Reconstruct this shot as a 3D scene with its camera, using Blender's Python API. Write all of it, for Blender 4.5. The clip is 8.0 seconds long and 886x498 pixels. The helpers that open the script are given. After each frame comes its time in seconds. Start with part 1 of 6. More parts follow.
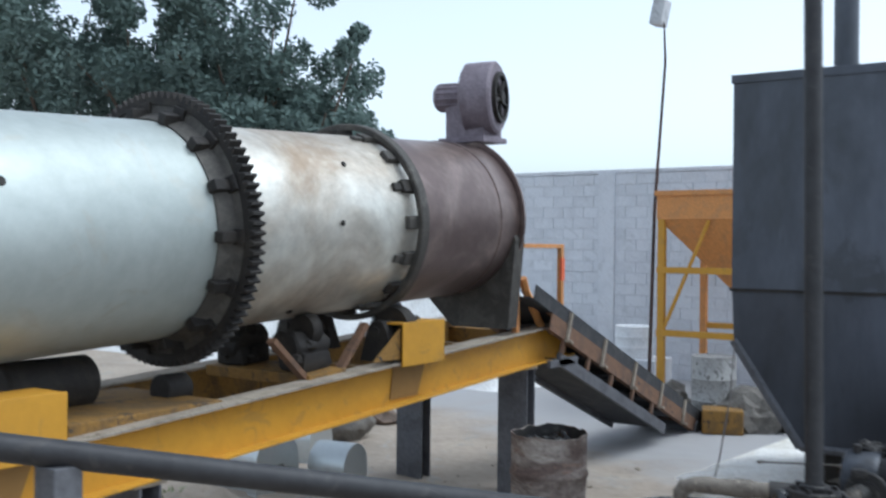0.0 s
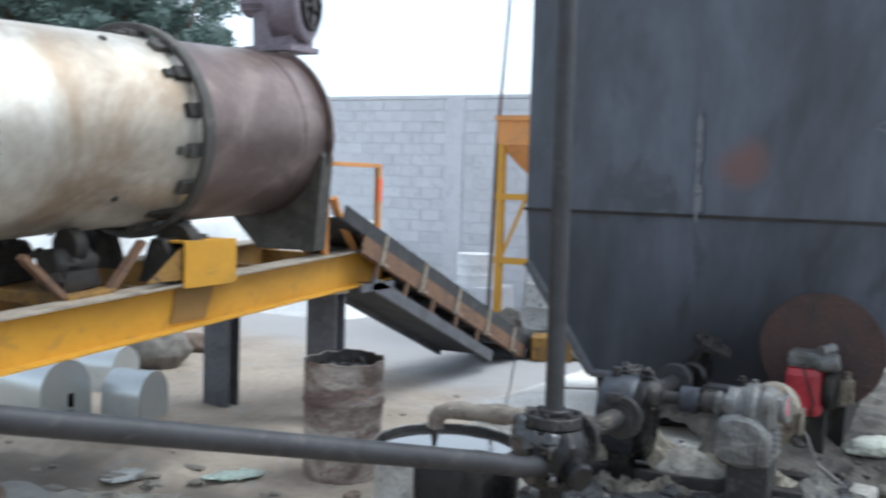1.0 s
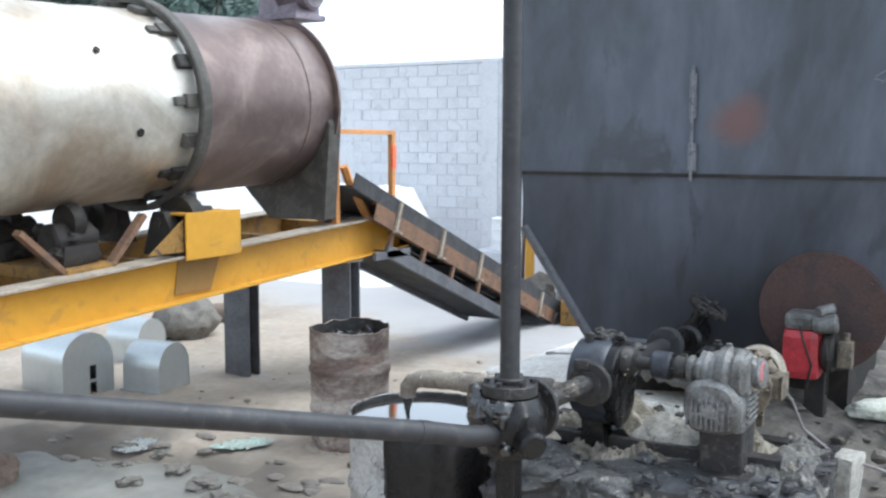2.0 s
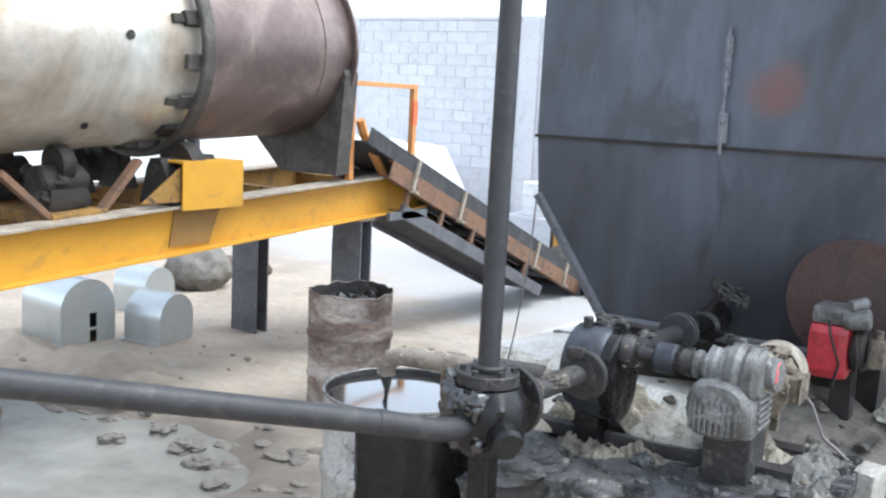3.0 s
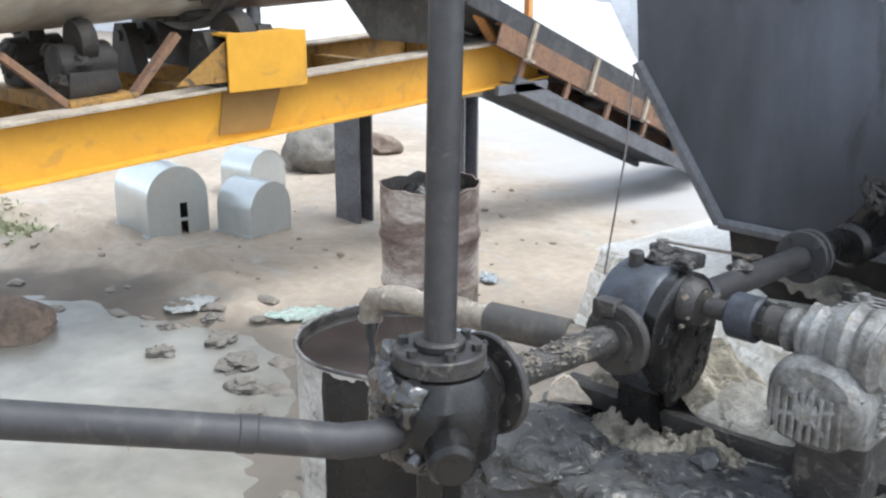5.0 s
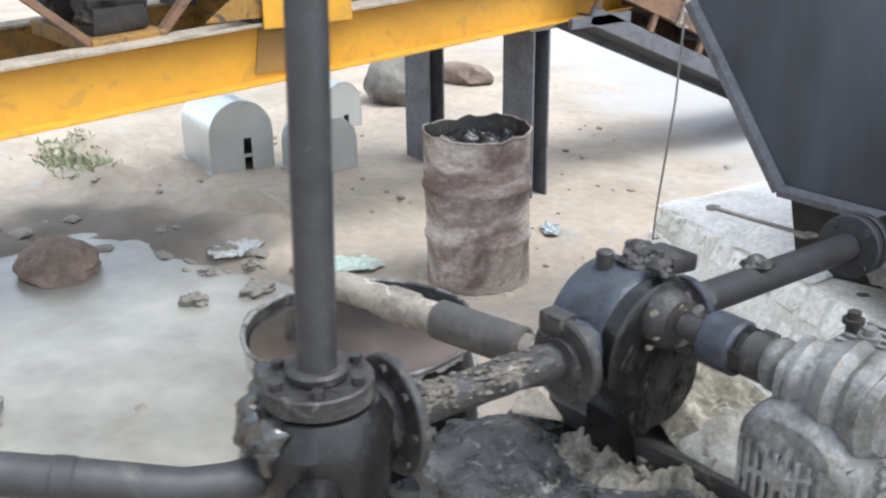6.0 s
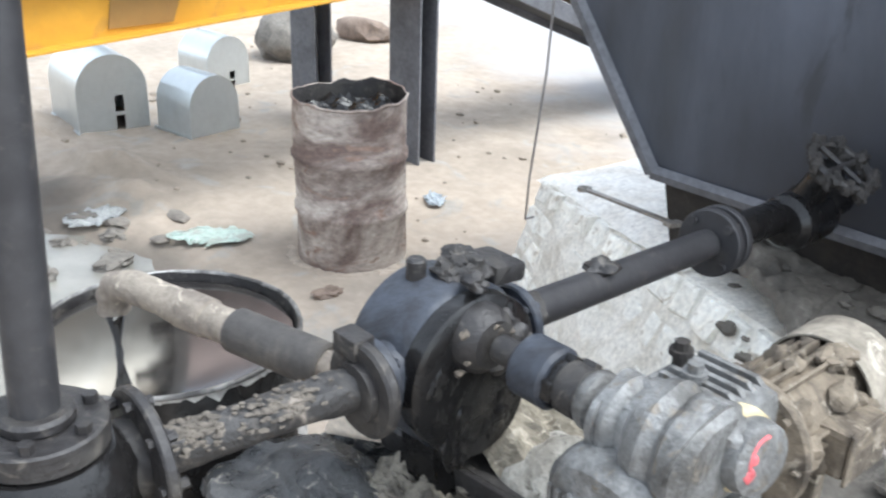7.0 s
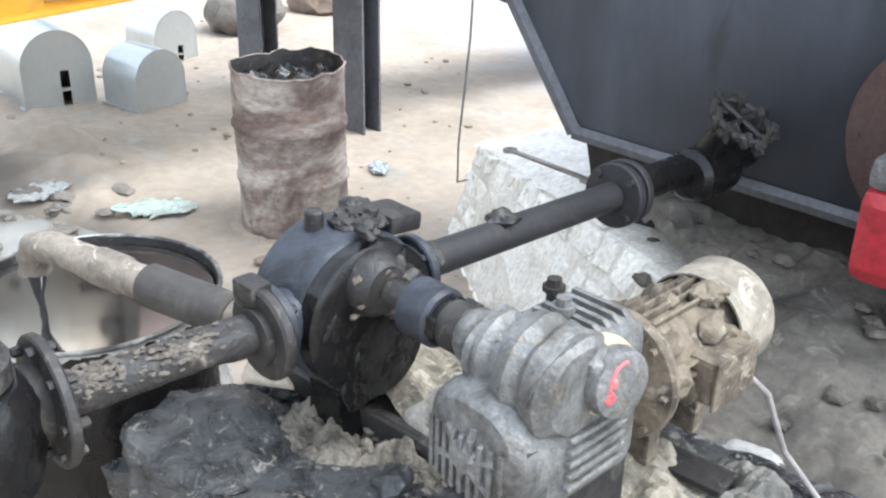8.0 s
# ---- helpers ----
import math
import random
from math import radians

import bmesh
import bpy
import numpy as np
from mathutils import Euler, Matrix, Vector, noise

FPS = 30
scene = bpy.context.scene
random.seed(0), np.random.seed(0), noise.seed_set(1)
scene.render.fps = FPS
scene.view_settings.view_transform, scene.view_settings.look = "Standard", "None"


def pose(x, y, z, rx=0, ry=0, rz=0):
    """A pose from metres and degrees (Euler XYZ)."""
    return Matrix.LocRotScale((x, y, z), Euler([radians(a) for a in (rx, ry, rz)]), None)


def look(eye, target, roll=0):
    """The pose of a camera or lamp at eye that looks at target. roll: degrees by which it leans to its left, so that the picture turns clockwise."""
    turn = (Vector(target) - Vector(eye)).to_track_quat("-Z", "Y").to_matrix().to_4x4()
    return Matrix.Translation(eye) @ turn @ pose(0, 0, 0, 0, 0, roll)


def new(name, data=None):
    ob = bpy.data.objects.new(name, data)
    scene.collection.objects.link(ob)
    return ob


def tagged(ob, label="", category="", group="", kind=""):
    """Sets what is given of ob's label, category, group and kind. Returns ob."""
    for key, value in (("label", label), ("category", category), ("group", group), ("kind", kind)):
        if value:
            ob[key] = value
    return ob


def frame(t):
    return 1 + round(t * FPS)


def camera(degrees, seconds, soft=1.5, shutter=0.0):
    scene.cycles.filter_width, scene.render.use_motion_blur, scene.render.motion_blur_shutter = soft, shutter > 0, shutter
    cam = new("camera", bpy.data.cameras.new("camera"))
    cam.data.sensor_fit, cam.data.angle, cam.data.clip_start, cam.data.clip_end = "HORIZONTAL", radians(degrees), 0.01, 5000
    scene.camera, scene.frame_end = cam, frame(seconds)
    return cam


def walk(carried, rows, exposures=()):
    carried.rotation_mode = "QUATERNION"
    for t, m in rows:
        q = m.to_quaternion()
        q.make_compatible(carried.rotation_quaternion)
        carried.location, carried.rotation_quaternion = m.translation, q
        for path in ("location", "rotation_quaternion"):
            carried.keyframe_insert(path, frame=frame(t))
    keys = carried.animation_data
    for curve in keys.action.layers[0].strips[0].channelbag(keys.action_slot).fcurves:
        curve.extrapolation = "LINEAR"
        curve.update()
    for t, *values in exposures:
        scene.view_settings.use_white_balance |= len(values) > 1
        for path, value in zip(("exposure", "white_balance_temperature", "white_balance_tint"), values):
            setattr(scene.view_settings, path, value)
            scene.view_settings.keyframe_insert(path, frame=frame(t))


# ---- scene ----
cam = camera(48.0, 8.0, soft=2.2, shutter=0.4)
PATH = [
    (0, (2.525, -0.452, 2.315), (1.406, 1.205, 2.308), 0.56),
    (0.5, (2.831, -0.244, 2.284), (1.756, 1.440, 2.179), 0.4),
    (1, (2.831, 0.261, 2.208), (1.923, 2.037, 2.069), 1.7),
    (1.2, (2.912, 0.287, 2.235), (2.108, 2.113, 2.104), 0.1),
    (1.5, (3.023, 0.448, 2.206), (2.151, 2.241, 2.053), -0.35),
    (2, (3.169, 0.535, 2.214), (2.157, 2.247, 2.004), 0.11),
    (3.5, (3.125, 1.383, 2.191), (2.021, 3.012, 1.835), 3.88),
    (4, (3.145, 1.729, 2.172), (1.946, 3.267, 1.729), 3.09),
    (5.5, (2.917, 2.714, 2.163), (1.498, 3.970, 1.524), -0.55),
    (6, (2.962, 3.057, 2.201), (1.479, 4.191, 1.483), -0.76),
    (6.5, (2.830, 3.359, 2.176), (1.438, 4.546, 1.366), 2.05),
    (7, (2.870, 3.466, 2.187), (1.515, 4.698, 1.385), 1.75),
    (7.5, (2.951, 3.488, 2.180), (1.677, 4.774, 1.330), 3.01),
    (8, (3.063, 3.500, 2.187), (1.763, 4.763, 1.340), 1.21),
]
EXPOSURES = [(0.0, 0.66, 5600, 4), (0.5, 0.66, 5750, 5), (1.0, 1.1, 5750, 4), (1.5, 1.54, 5750, 4), (2.0, 1.55, 5800, 4), (3.5, 1.92, 5900, 6), (4.0, 1.91, 5970, 6), (5.5, 1.84, 6050, 6), (6.5, 1.95, 6000, 6), (8.0, 2.2, 6000, 6)]
walk(cam, [(t, look(eye, target, roll)) for t, eye, target, roll in PATH], EXPOSURES)

# ---------------- world and light ----------------
world = bpy.data.worlds.new("sky")
scene.world = world
world.use_nodes = True
wn, wl = world.node_tree.nodes, world.node_tree.links
sky = wn.new("ShaderNodeTexSky")
sky.sky_type, sky.sun_disc = "NISHITA", False
sky.sun_elevation, sky.sun_rotation = radians(58), radians(60)
sky.air_density, sky.dust_density, sky.ozone_density = 1.0, 2.0, 1.0
pale = wn.new("ShaderNodeHueSaturation")
pale.inputs["Saturation"].default_value = 0.3
wl.new(sky.outputs[0], pale.inputs["Color"])
wl.new(pale.outputs[0], wn["Background"].inputs["Color"])
wn["Background"].inputs["Strength"].default_value = 0.15

sun = new("sun", bpy.data.lights.new("sun", "SUN"))
sun.data.energy, sun.data.angle, sun.data.color = 0.7, radians(30), (1.0, 0.97, 0.93)
sun.matrix_world = look((0, 0, 0), (-0.42, -0.32, -1.0))


# ---------------- materials ----------------
def mat(name, a, b=None, scale=6.0, rough=0.8, metal=0.0, c=None, fine=60.0, bump=0.3, spots=0.55, stretch=(1, 1, 1), rough2=None, edge=0.12, random=0.0, grain_amp=0.25):
    """Two or three colours mixed by noise at two scales, with fine relief."""
    m = bpy.data.materials.new(name)
    m.use_nodes = True
    n, l = m.node_tree.nodes, m.node_tree.links
    p = n["Principled BSDF"]
    co = n.new("ShaderNodeTexCoord")
    mp = n.new("ShaderNodeMapping")
    mp.inputs["Scale"].default_value = stretch
    l.new(co.outputs["Object"], mp.inputs["Vector"])
    src = mp.outputs[0]
    if random:
        oi = n.new("ShaderNodeObjectInfo")
        vm = n.new("ShaderNodeVectorMath")
        vm.operation = "MULTIPLY_ADD"
        vm.inputs[1].default_value = (37, 23, 51)
        l.new(oi.outputs["Random"], vm.inputs[0])
        l.new(src, vm.inputs[2])
        src = vm.outputs[0]

    def noise_of(s, detail, d=0.0):
        t = n.new("ShaderNodeTexNoise")
        t.inputs["Scale"].default_value, t.inputs["Detail"].default_value, t.inputs["Roughness"].default_value = s, detail, 0.62
        t.inputs["Distortion"].default_value = d
        l.new(src, t.inputs["Vector"])
        return t.outputs["Fac"]

    def step(fac, lo, hi):
        r = n.new("ShaderNodeMapRange")
        r.interpolation_type = "SMOOTHSTEP"
        r.inputs["From Min"].default_value, r.inputs["From Max"].default_value = lo, hi
        l.new(fac, r.inputs["Value"])
        return r.outputs[0]

    def mix(fac, x, y, kind="MIX"):
        q = n.new("ShaderNodeMix")
        q.data_type, q.blend_type = "RGBA", kind
        for sock, v in ((q.inputs["Factor"], fac), (q.inputs["A"], x), (q.inputs["B"], y)):
            if isinstance(v, (tuple, float, int)):
                sock.default_value = (*v, 1) if isinstance(v, tuple) else v
            else:
                l.new(v, sock)
        return q.outputs["Result"]

    big, small = noise_of(scale, 6, 0.6), noise_of(fine, 4)
    b = b or tuple(0.7 * v for v in a)
    mask = step(big, spots - edge, spots + edge)
    col = mix(mask, a, b)
    if c:
        third = step(noise_of(scale * 2.3, 8, 1.2), 0.56, 0.66)
        col = mix(third, col, c)
    grain = n.new("ShaderNodeMapRange")
    grain.inputs["From Min"].default_value, grain.inputs["From Max"].default_value = 0.25, 0.75
    grain.inputs["To Min"].default_value, grain.inputs["To Max"].default_value = 1 - grain_amp, 1 + grain_amp
    l.new(small, grain.inputs["Value"])
    vm2 = n.new("ShaderNodeVectorMath")
    vm2.operation = "SCALE"
    l.new(col, vm2.inputs[0])
    l.new(grain.outputs[0], vm2.inputs["Scale"])
    out = vm2.outputs[0]
    if random:
        rr = n.new("ShaderNodeMapRange")
        rr.inputs["To Min"].default_value, rr.inputs["To Max"].default_value = 1 - random, 1 + random
        l.new(oi.outputs["Random"], rr.inputs["Value"])
        vm3 = n.new("ShaderNodeVectorMath")
        vm3.operation = "SCALE"
        l.new(out, vm3.inputs[0])
        l.new(rr.outputs[0], vm3.inputs["Scale"])
        out = vm3.outputs[0]
    l.new(out, p.inputs["Base Color"])
    p.inputs["Metallic"].default_value = metal
    rm = n.new("ShaderNodeMapRange")
    rm.inputs["To Min"].default_value, rm.inputs["To Max"].default_value = rough, rough if rough2 is None else rough2
    l.new(mask, rm.inputs["Value"])
    l.new(rm.outputs[0], p.inputs["Roughness"])
    if bump:
        bp = n.new("ShaderNodeBump")
        bp.inputs["Strength"].default_value, bp.inputs["Distance"].default_value = bump, 0.02
        sm = n.new("ShaderNodeMath")
        sm.operation = "MULTIPLY_ADD"
        sm.inputs[1].default_value = 0.35
        l.new(small, sm.inputs[0])
        l.new(big, sm.inputs[2])
        l.new(sm.outputs[0], bp.inputs["Height"])
        l.new(bp.outputs[0], p.inputs["Normal"])
    return m


SILVER = mat("silver_paint", (0.47, 0.505, 0.478), (0.38, 0.41, 0.385), 1.1, 0.46, 0.5, c=(0.43, 0.44, 0.40), fine=9, bump=0.05, rough2=0.55, spots=0.55, edge=0.3, grain_amp=0.08)
SCORCHED = mat("scorched_silver", (0.74, 0.72, 0.645), (0.32, 0.24, 0.165), 1.1, 0.36, 0.6, fine=12, bump=0.10, rough2=0.5, spots=0.51, edge=0.24, grain_amp=0.14)
# browned steel; its lighter second colour paints in glossy highlight mottles
HOOD = mat("heat_browned_highlit_steel", (0.14, 0.10, 0.09), (0.31, 0.24, 0.21), 1.8, 0.42, 0.55, fine=14, bump=0.09, rough2=0.34, spots=0.6, edge=0.2, grain_amp=0.14)
BLOWER = mat("dusty_mauve_steel", (0.22, 0.185, 0.21), (0.16, 0.13, 0.15), 5, 0.7, 0.1, fine=40)
GREASE = mat("greasy_black_steel", (0.018, 0.015, 0.013), (0.034, 0.028, 0.022), 7, 0.72, 0.1, fine=45, bump=0.4)
RINGDUST = mat("dusty_ring_steel", (0.075, 0.068, 0.06), (0.12, 0.11, 0.095), 6, 0.7, 0.3, fine=45, bump=0.3)
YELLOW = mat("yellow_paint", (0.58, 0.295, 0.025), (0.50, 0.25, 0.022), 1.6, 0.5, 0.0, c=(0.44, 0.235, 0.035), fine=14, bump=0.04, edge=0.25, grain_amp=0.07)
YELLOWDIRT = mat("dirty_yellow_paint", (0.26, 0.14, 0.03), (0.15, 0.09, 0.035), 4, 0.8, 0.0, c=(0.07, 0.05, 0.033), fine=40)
BROWNYELLOW = mat("brown_yellow_paint", (0.28, 0.155, 0.04), (0.23, 0.125, 0.035), 2, 0.6, 0.0, fine=12, bump=0.04, edge=0.25, grain_amp=0.1)
DUSTFLANGE = mat("dusty_flange", (0.34, 0.29, 0.23), (0.24, 0.20, 0.155), 5, 0.95, 0.0, c=(0.19, 0.155, 0.115), fine=60)
ORANGE = mat("faded_orange_paint", (0.62, 0.27, 0.08), (0.50, 0.24, 0.09), 5, 0.65, 0.0, fine=40, bump=0.1)
REDORANGE = mat("red_orange_paint", (0.80, 0.16, 0.06), (0.65, 0.17, 0.08), 5, 0.6)
LEG = mat("grey_painted_steel", (0.13, 0.13, 0.14), (0.09, 0.09, 0.097), 5, 0.6, 0.2, fine=40, bump=0.15)
# the bluish paler tone puts sky sheen and haze into the black steel
TANKBLACK = mat("sky_sheened_oily_tank_steel", (0.098, 0.109, 0.138), (0.03, 0.033, 0.04), 0.9, 0.48, 0.1, c=(0.055, 0.06, 0.072), fine=7, bump=0.06, rough2=0.34, spots=0.5, edge=0.24, grain_amp=0.18, stretch=(1.2, 1.0, 0.45))
RUST = mat("rusted_steel", (0.082, 0.05, 0.043), (0.055, 0.042, 0.04), 4, 0.85, 0.1, fine=60, bump=0.4)
RUSTSPOT = mat("red_oxide_paint", (0.15, 0.072, 0.065), (0.075, 0.058, 0.062), 4, 0.8, 0.0, fine=40)
PIPE = mat("weathered_dark_pipe", (0.032, 0.031, 0.033), (0.022, 0.021, 0.023), 5, 0.55, 0.2, c=(0.05, 0.046, 0.045), fine=30, bump=0.08)
PIPEDUST = mat("dust_caked_pipe", (0.22, 0.19, 0.155), (0.12, 0.10, 0.085), 9, 0.85, 0.05, c=(0.36, 0.32, 0.26), fine=60, bump=0.4)
TARPIPE = mat("tar_smeared_pipe", (0.022, 0.02, 0.02), (0.042, 0.038, 0.034), 10, 0.5, 0.15, c=(0.075, 0.067, 0.058), fine=55, bump=0.5, rough2=0.75)
BITUMEN = mat("liquid_bitumen", (0.018, 0.016, 0.015), (0.03, 0.027, 0.024), 4, 0.05, 0.0, fine=10, bump=0.02, rough2=0.12)
TAR = mat("wet_tar", (0.009, 0.0085, 0.0085), (0.014, 0.013, 0.0125), 9, 0.30, 0.0, fine=26, bump=0.3, rough2=0.06, spots=0.56)
PUMP = mat("blue_black_pump_paint", (0.038, 0.043, 0.055), (0.018, 0.019, 0.023), 8, 0.40, 0.2, fine=60, bump=0.3, rough2=0.6)
GEAR = mat("oily_cast_aluminium", (0.19, 0.19, 0.186), (0.055, 0.051, 0.046), 9, 0.40, 0.2, c=(0.14, 0.122, 0.098), fine=80, bump=0.6, rough2=0.66, spots=0.53, edge=0.22, grain_amp=0.4)
MOTOR = mat("mud_caked_motor", (0.165, 0.134, 0.098), (0.055, 0.044, 0.033), 9, 0.8, 0.1, c=(0.25, 0.215, 0.168), fine=55, bump=0.6, spots=0.55)
REDPAINT = mat("red_paint", (0.40, 0.03, 0.04), (0.28, 0.025, 0.03), 8, 0.4, 0.0, fine=40, bump=0.1)
GALV = mat("galvanised_sheet", (0.55, 0.58, 0.58), (0.48, 0.51, 0.51), 2.5, 0.30, 0.65, fine=20, bump=0.02, grain_amp=0.05)
BARRELRUST = mat("rusty_whitewashed_drum", (0.46, 0.405, 0.355), (0.135, 0.095, 0.08), 2.4, 0.85, 0.05, c=(0.235, 0.16, 0.125), fine=34, bump=0.25, stretch=(0.75, 0.75, 1.5), spots=0.47, edge=0.13, grain_amp=0.32)
BARRELGREY = mat("grey_spattered_drum", (0.42, 0.41, 0.39), (0.28, 0.27, 0.255), 6, 0.7, 0.1, c=(0.10, 0.095, 0.09), fine=50, bump=0.3)
CONCRETE = mat("tarred_concrete", (0.058, 0.059, 0.062), (0.018, 0.018, 0.019), 10, 0.6, 0.0, c=(0.19, 0.18, 0.16), fine=45, bump=0.8, rough2=0.14, spots=0.5, edge=0.16)
TARROCK = mat("tar_crusted_rock", (0.08, 0.079, 0.078), (0.024, 0.024, 0.024), 11, 0.6, 0.0, c=(0.23, 0.21, 0.18), fine=55, bump=0.9, rough2=0.16, spots=0.5, edge=0.16)
RUBBLE = mat("oily_rubble", (0.17, 0.15, 0.115), (0.07, 0.062, 0.05), 12, 0.85, 0.0, c=(0.30, 0.27, 0.215), fine=60, bump=0.9)
STONE = mat("limewashed_stone", (0.86, 0.84, 0.77), (0.76, 0.73, 0.65), 5, 0.9, 0.0, c=(0.52, 0.47, 0.39), fine=40, bump=0.5, random=0.12)
MORTAR = mat("pale_mortar", (0.76, 0.73, 0.66), (0.60, 0.56, 0.48), 6, 0.95, 0.0, fine=50, bump=0.5)
LIME = mat("white_lime_cap", (0.85, 0.83, 0.78), (0.74, 0.70, 0.63), 3, 0.95, 0.0, fine=40, bump=0.3)
MUDTOP = mat("oily_mud", (0.115, 0.102, 0.085), (0.045, 0.04, 0.034), 3, 0.8, 0.0, c=(0.165, 0.148, 0.125), fine=40, bump=0.7)
# block and mortar tones are paled and evened to carry smoke haze
BLOCK = mat("hazed_concrete_block", (0.62, 0.63, 0.66), (0.56, 0.57, 0.60), 2, 0.95, 0.0, c=(0.52, 0.53, 0.555), fine=30, bump=0.25, random=0.03, grain_amp=0.1)
BLOCKMORTAR = mat("grey_mortar", (0.60, 0.61, 0.64), (0.55, 0.56, 0.59), 3, 0.95)
GREENPLASTIC = mat("mint_plastic_sheet", (0.37, 0.455, 0.40), (0.30, 0.31, 0.27), 9, 0.45, 0.0)
WHITE = mat("white_plastic", (0.75, 0.76, 0.77), (0.65, 0.66, 0.67), 8, 0.5)
BELT = mat("black_rubber_belt", (0.035, 0.035, 0.038), (0.06, 0.058, 0.056), 6, 0.8)
CONVFRAME = mat("rusty_orange_channel", (0.19, 0.105, 0.062), (0.13, 0.08, 0.055), 4, 0.8, 0.1, c=(0.07, 0.055, 0.045), fine=40)
WIRE = mat("grey_wire", (0.22, 0.20, 0.19), None, 5, 0.6)
STEELBRIGHT = mat("worn_tool_steel", (0.30, 0.28, 0.25), (0.16, 0.14, 0.12), 30, 0.45, 0.7)
BARK = mat("bark", (0.10, 0.075, 0.055), None, 8, 0.95, bump=0.6)
# leaf tones are paled to stand in for distant haze
LEAF = mat("hazed_dark_leaf", (0.12, 0.165, 0.145), (0.085, 0.125, 0.108), 0.8, 0.9, 0.0, fine=5, bump=0.0)
WEED = mat("weed_leaf", (0.13, 0.17, 0.06), (0.09, 0.12, 0.045), 6, 0.8, 0.0, bump=0.0)
ROCK = mat("brown_rock", (0.20, 0.15, 0.118), (0.13, 0.10, 0.08), 5, 0.95, 0.0, fine=30, bump=0.5)
MUDLUMP = mat("grey_mud_lump", (0.165, 0.15, 0.13), (0.11, 0.10, 0.088), 6, 0.85, 0.0, fine=40, bump=0.6)
TAR.node_tree.nodes["Principled BSDF"].inputs["Specular IOR Level"].default_value = 0.3
REDMARK = mat("red_label_paint", (0.55, 0.11, 0.12), None, 20, 0.5)
GLASSLAMP = mat("pale_lamp_casing", (0.55, 0.56, 0.57), None, 6, 0.5)


def ground_material():
    m = mat("sandy_ground", (0.385, 0.322, 0.258), (0.24, 0.203, 0.164), 1.0, 0.95, 0.0, c=(0.31, 0.285, 0.25), fine=11, bump=0.6, edge=0.3, grain_amp=0.16)
    n, l = m.node_tree.nodes, m.node_tree.links
    p = n["Principled BSDF"]
    old = p.inputs["Base Color"].links[0].from_socket
    attr = n.new("ShaderNodeAttribute")
    attr.attribute_name = "wet"
    mx = n.new("ShaderNodeMix")
    mx.data_type = "RGBA"
    mx.inputs["B"].default_value = (0.115, 0.10, 0.084, 1)
    l.new(attr.outputs["Fac"], mx.inputs["Factor"])
    l.new(old, mx.inputs["A"])
    attr2 = n.new("ShaderNodeAttribute")
    attr2.attribute_name = "grey"
    mx2 = n.new("ShaderNodeMix")
    mx2.data_type = "RGBA"
    mx2.inputs["B"].default_value = (0.36, 0.35, 0.345, 1)
    l.new(attr2.outputs["Fac"], mx2.inputs["Factor"])
    l.new(mx.outputs["Result"], mx2.inputs["A"])
    l.new(mx2.outputs["Result"], p.inputs["Base Color"])
    return m


for m, ior in ((BITUMEN, 1.8), (TAR, 1.5)):
    m.node_tree.nodes["Principled BSDF"].inputs["IOR"].default_value = ior
BITUMEN.node_tree.nodes["Principled BSDF"].inputs["Coat Weight"].default_value = 0.6
BITUMEN.node_tree.nodes["Principled BSDF"].inputs["Coat Roughness"].default_value = 0.05
SCRATCH = mat("dull_scratched_metal", (0.17, 0.175, 0.19), (0.09, 0.094, 0.105), 20, 0.5, 0.3)


def stain(base, name, centre, r0, r1, colour):
    """A copy of a surface with one soft-edged stain of its own shape."""
    m = base.copy()
    m.name = name
    n, l = m.node_tree.nodes, m.node_tree.links
    p = n["Principled BSDF"]
    old = p.inputs["Base Color"].links[0].from_socket
    co = n.new("ShaderNodeTexCoord")
    ns = n.new("ShaderNodeTexNoise")
    ns.inputs["Scale"].default_value, ns.inputs["Detail"].default_value = 5.0, 5.0
    l.new(co.outputs["Object"], ns.inputs["Vector"])
    dist = n.new("ShaderNodeVectorMath")
    dist.operation = "DISTANCE"
    dist.inputs[1].default_value = centre
    l.new(co.outputs["Object"], dist.inputs[0])
    add = n.new("ShaderNodeMath")
    add.operation = "MULTIPLY_ADD"
    add.inputs[1].default_value = 0.16
    l.new(ns.outputs["Fac"], add.inputs[0])
    l.new(dist.outputs["Value"], add.inputs[2])
    rg = n.new("ShaderNodeMapRange")
    rg.interpolation_type = "SMOOTHSTEP"
    rg.inputs["From Min"].default_value, rg.inputs["From Max"].default_value = r1 + 0.08, r0 + 0.08
    rg.inputs["To Max"].default_value = 0.8
    l.new(add.outputs[0], rg.inputs["Value"])
    mx = n.new("ShaderNodeMix")
    mx.data_type = "RGBA"
    mx.inputs["B"].default_value = (*colour, 1)
    l.new(rg.outputs[0], mx.inputs["Factor"])
    l.new(old, mx.inputs["A"])
    l.new(mx.outputs["Result"], p.inputs["Base Color"])
    return m


TANKSTAINED = stain(TANKBLACK, "rust_stained_tank_steel", (1.73, 6.24, 2.35), 0.04, 0.20, (0.135, 0.066, 0.055))
TANKSOOTED = stain(TANKBLACK, "oil_sooted_tank_steel", (1.65, 6.38, 1.05), 0.15, 0.9, (0.022, 0.022, 0.025))
SAND = ground_material()
WATER = mat("milky_puddle_water", (0.222, 0.213, 0.187), (0.19, 0.182, 0.158), 0.8, 0.26, 0.0, fine=3, bump=0.0)


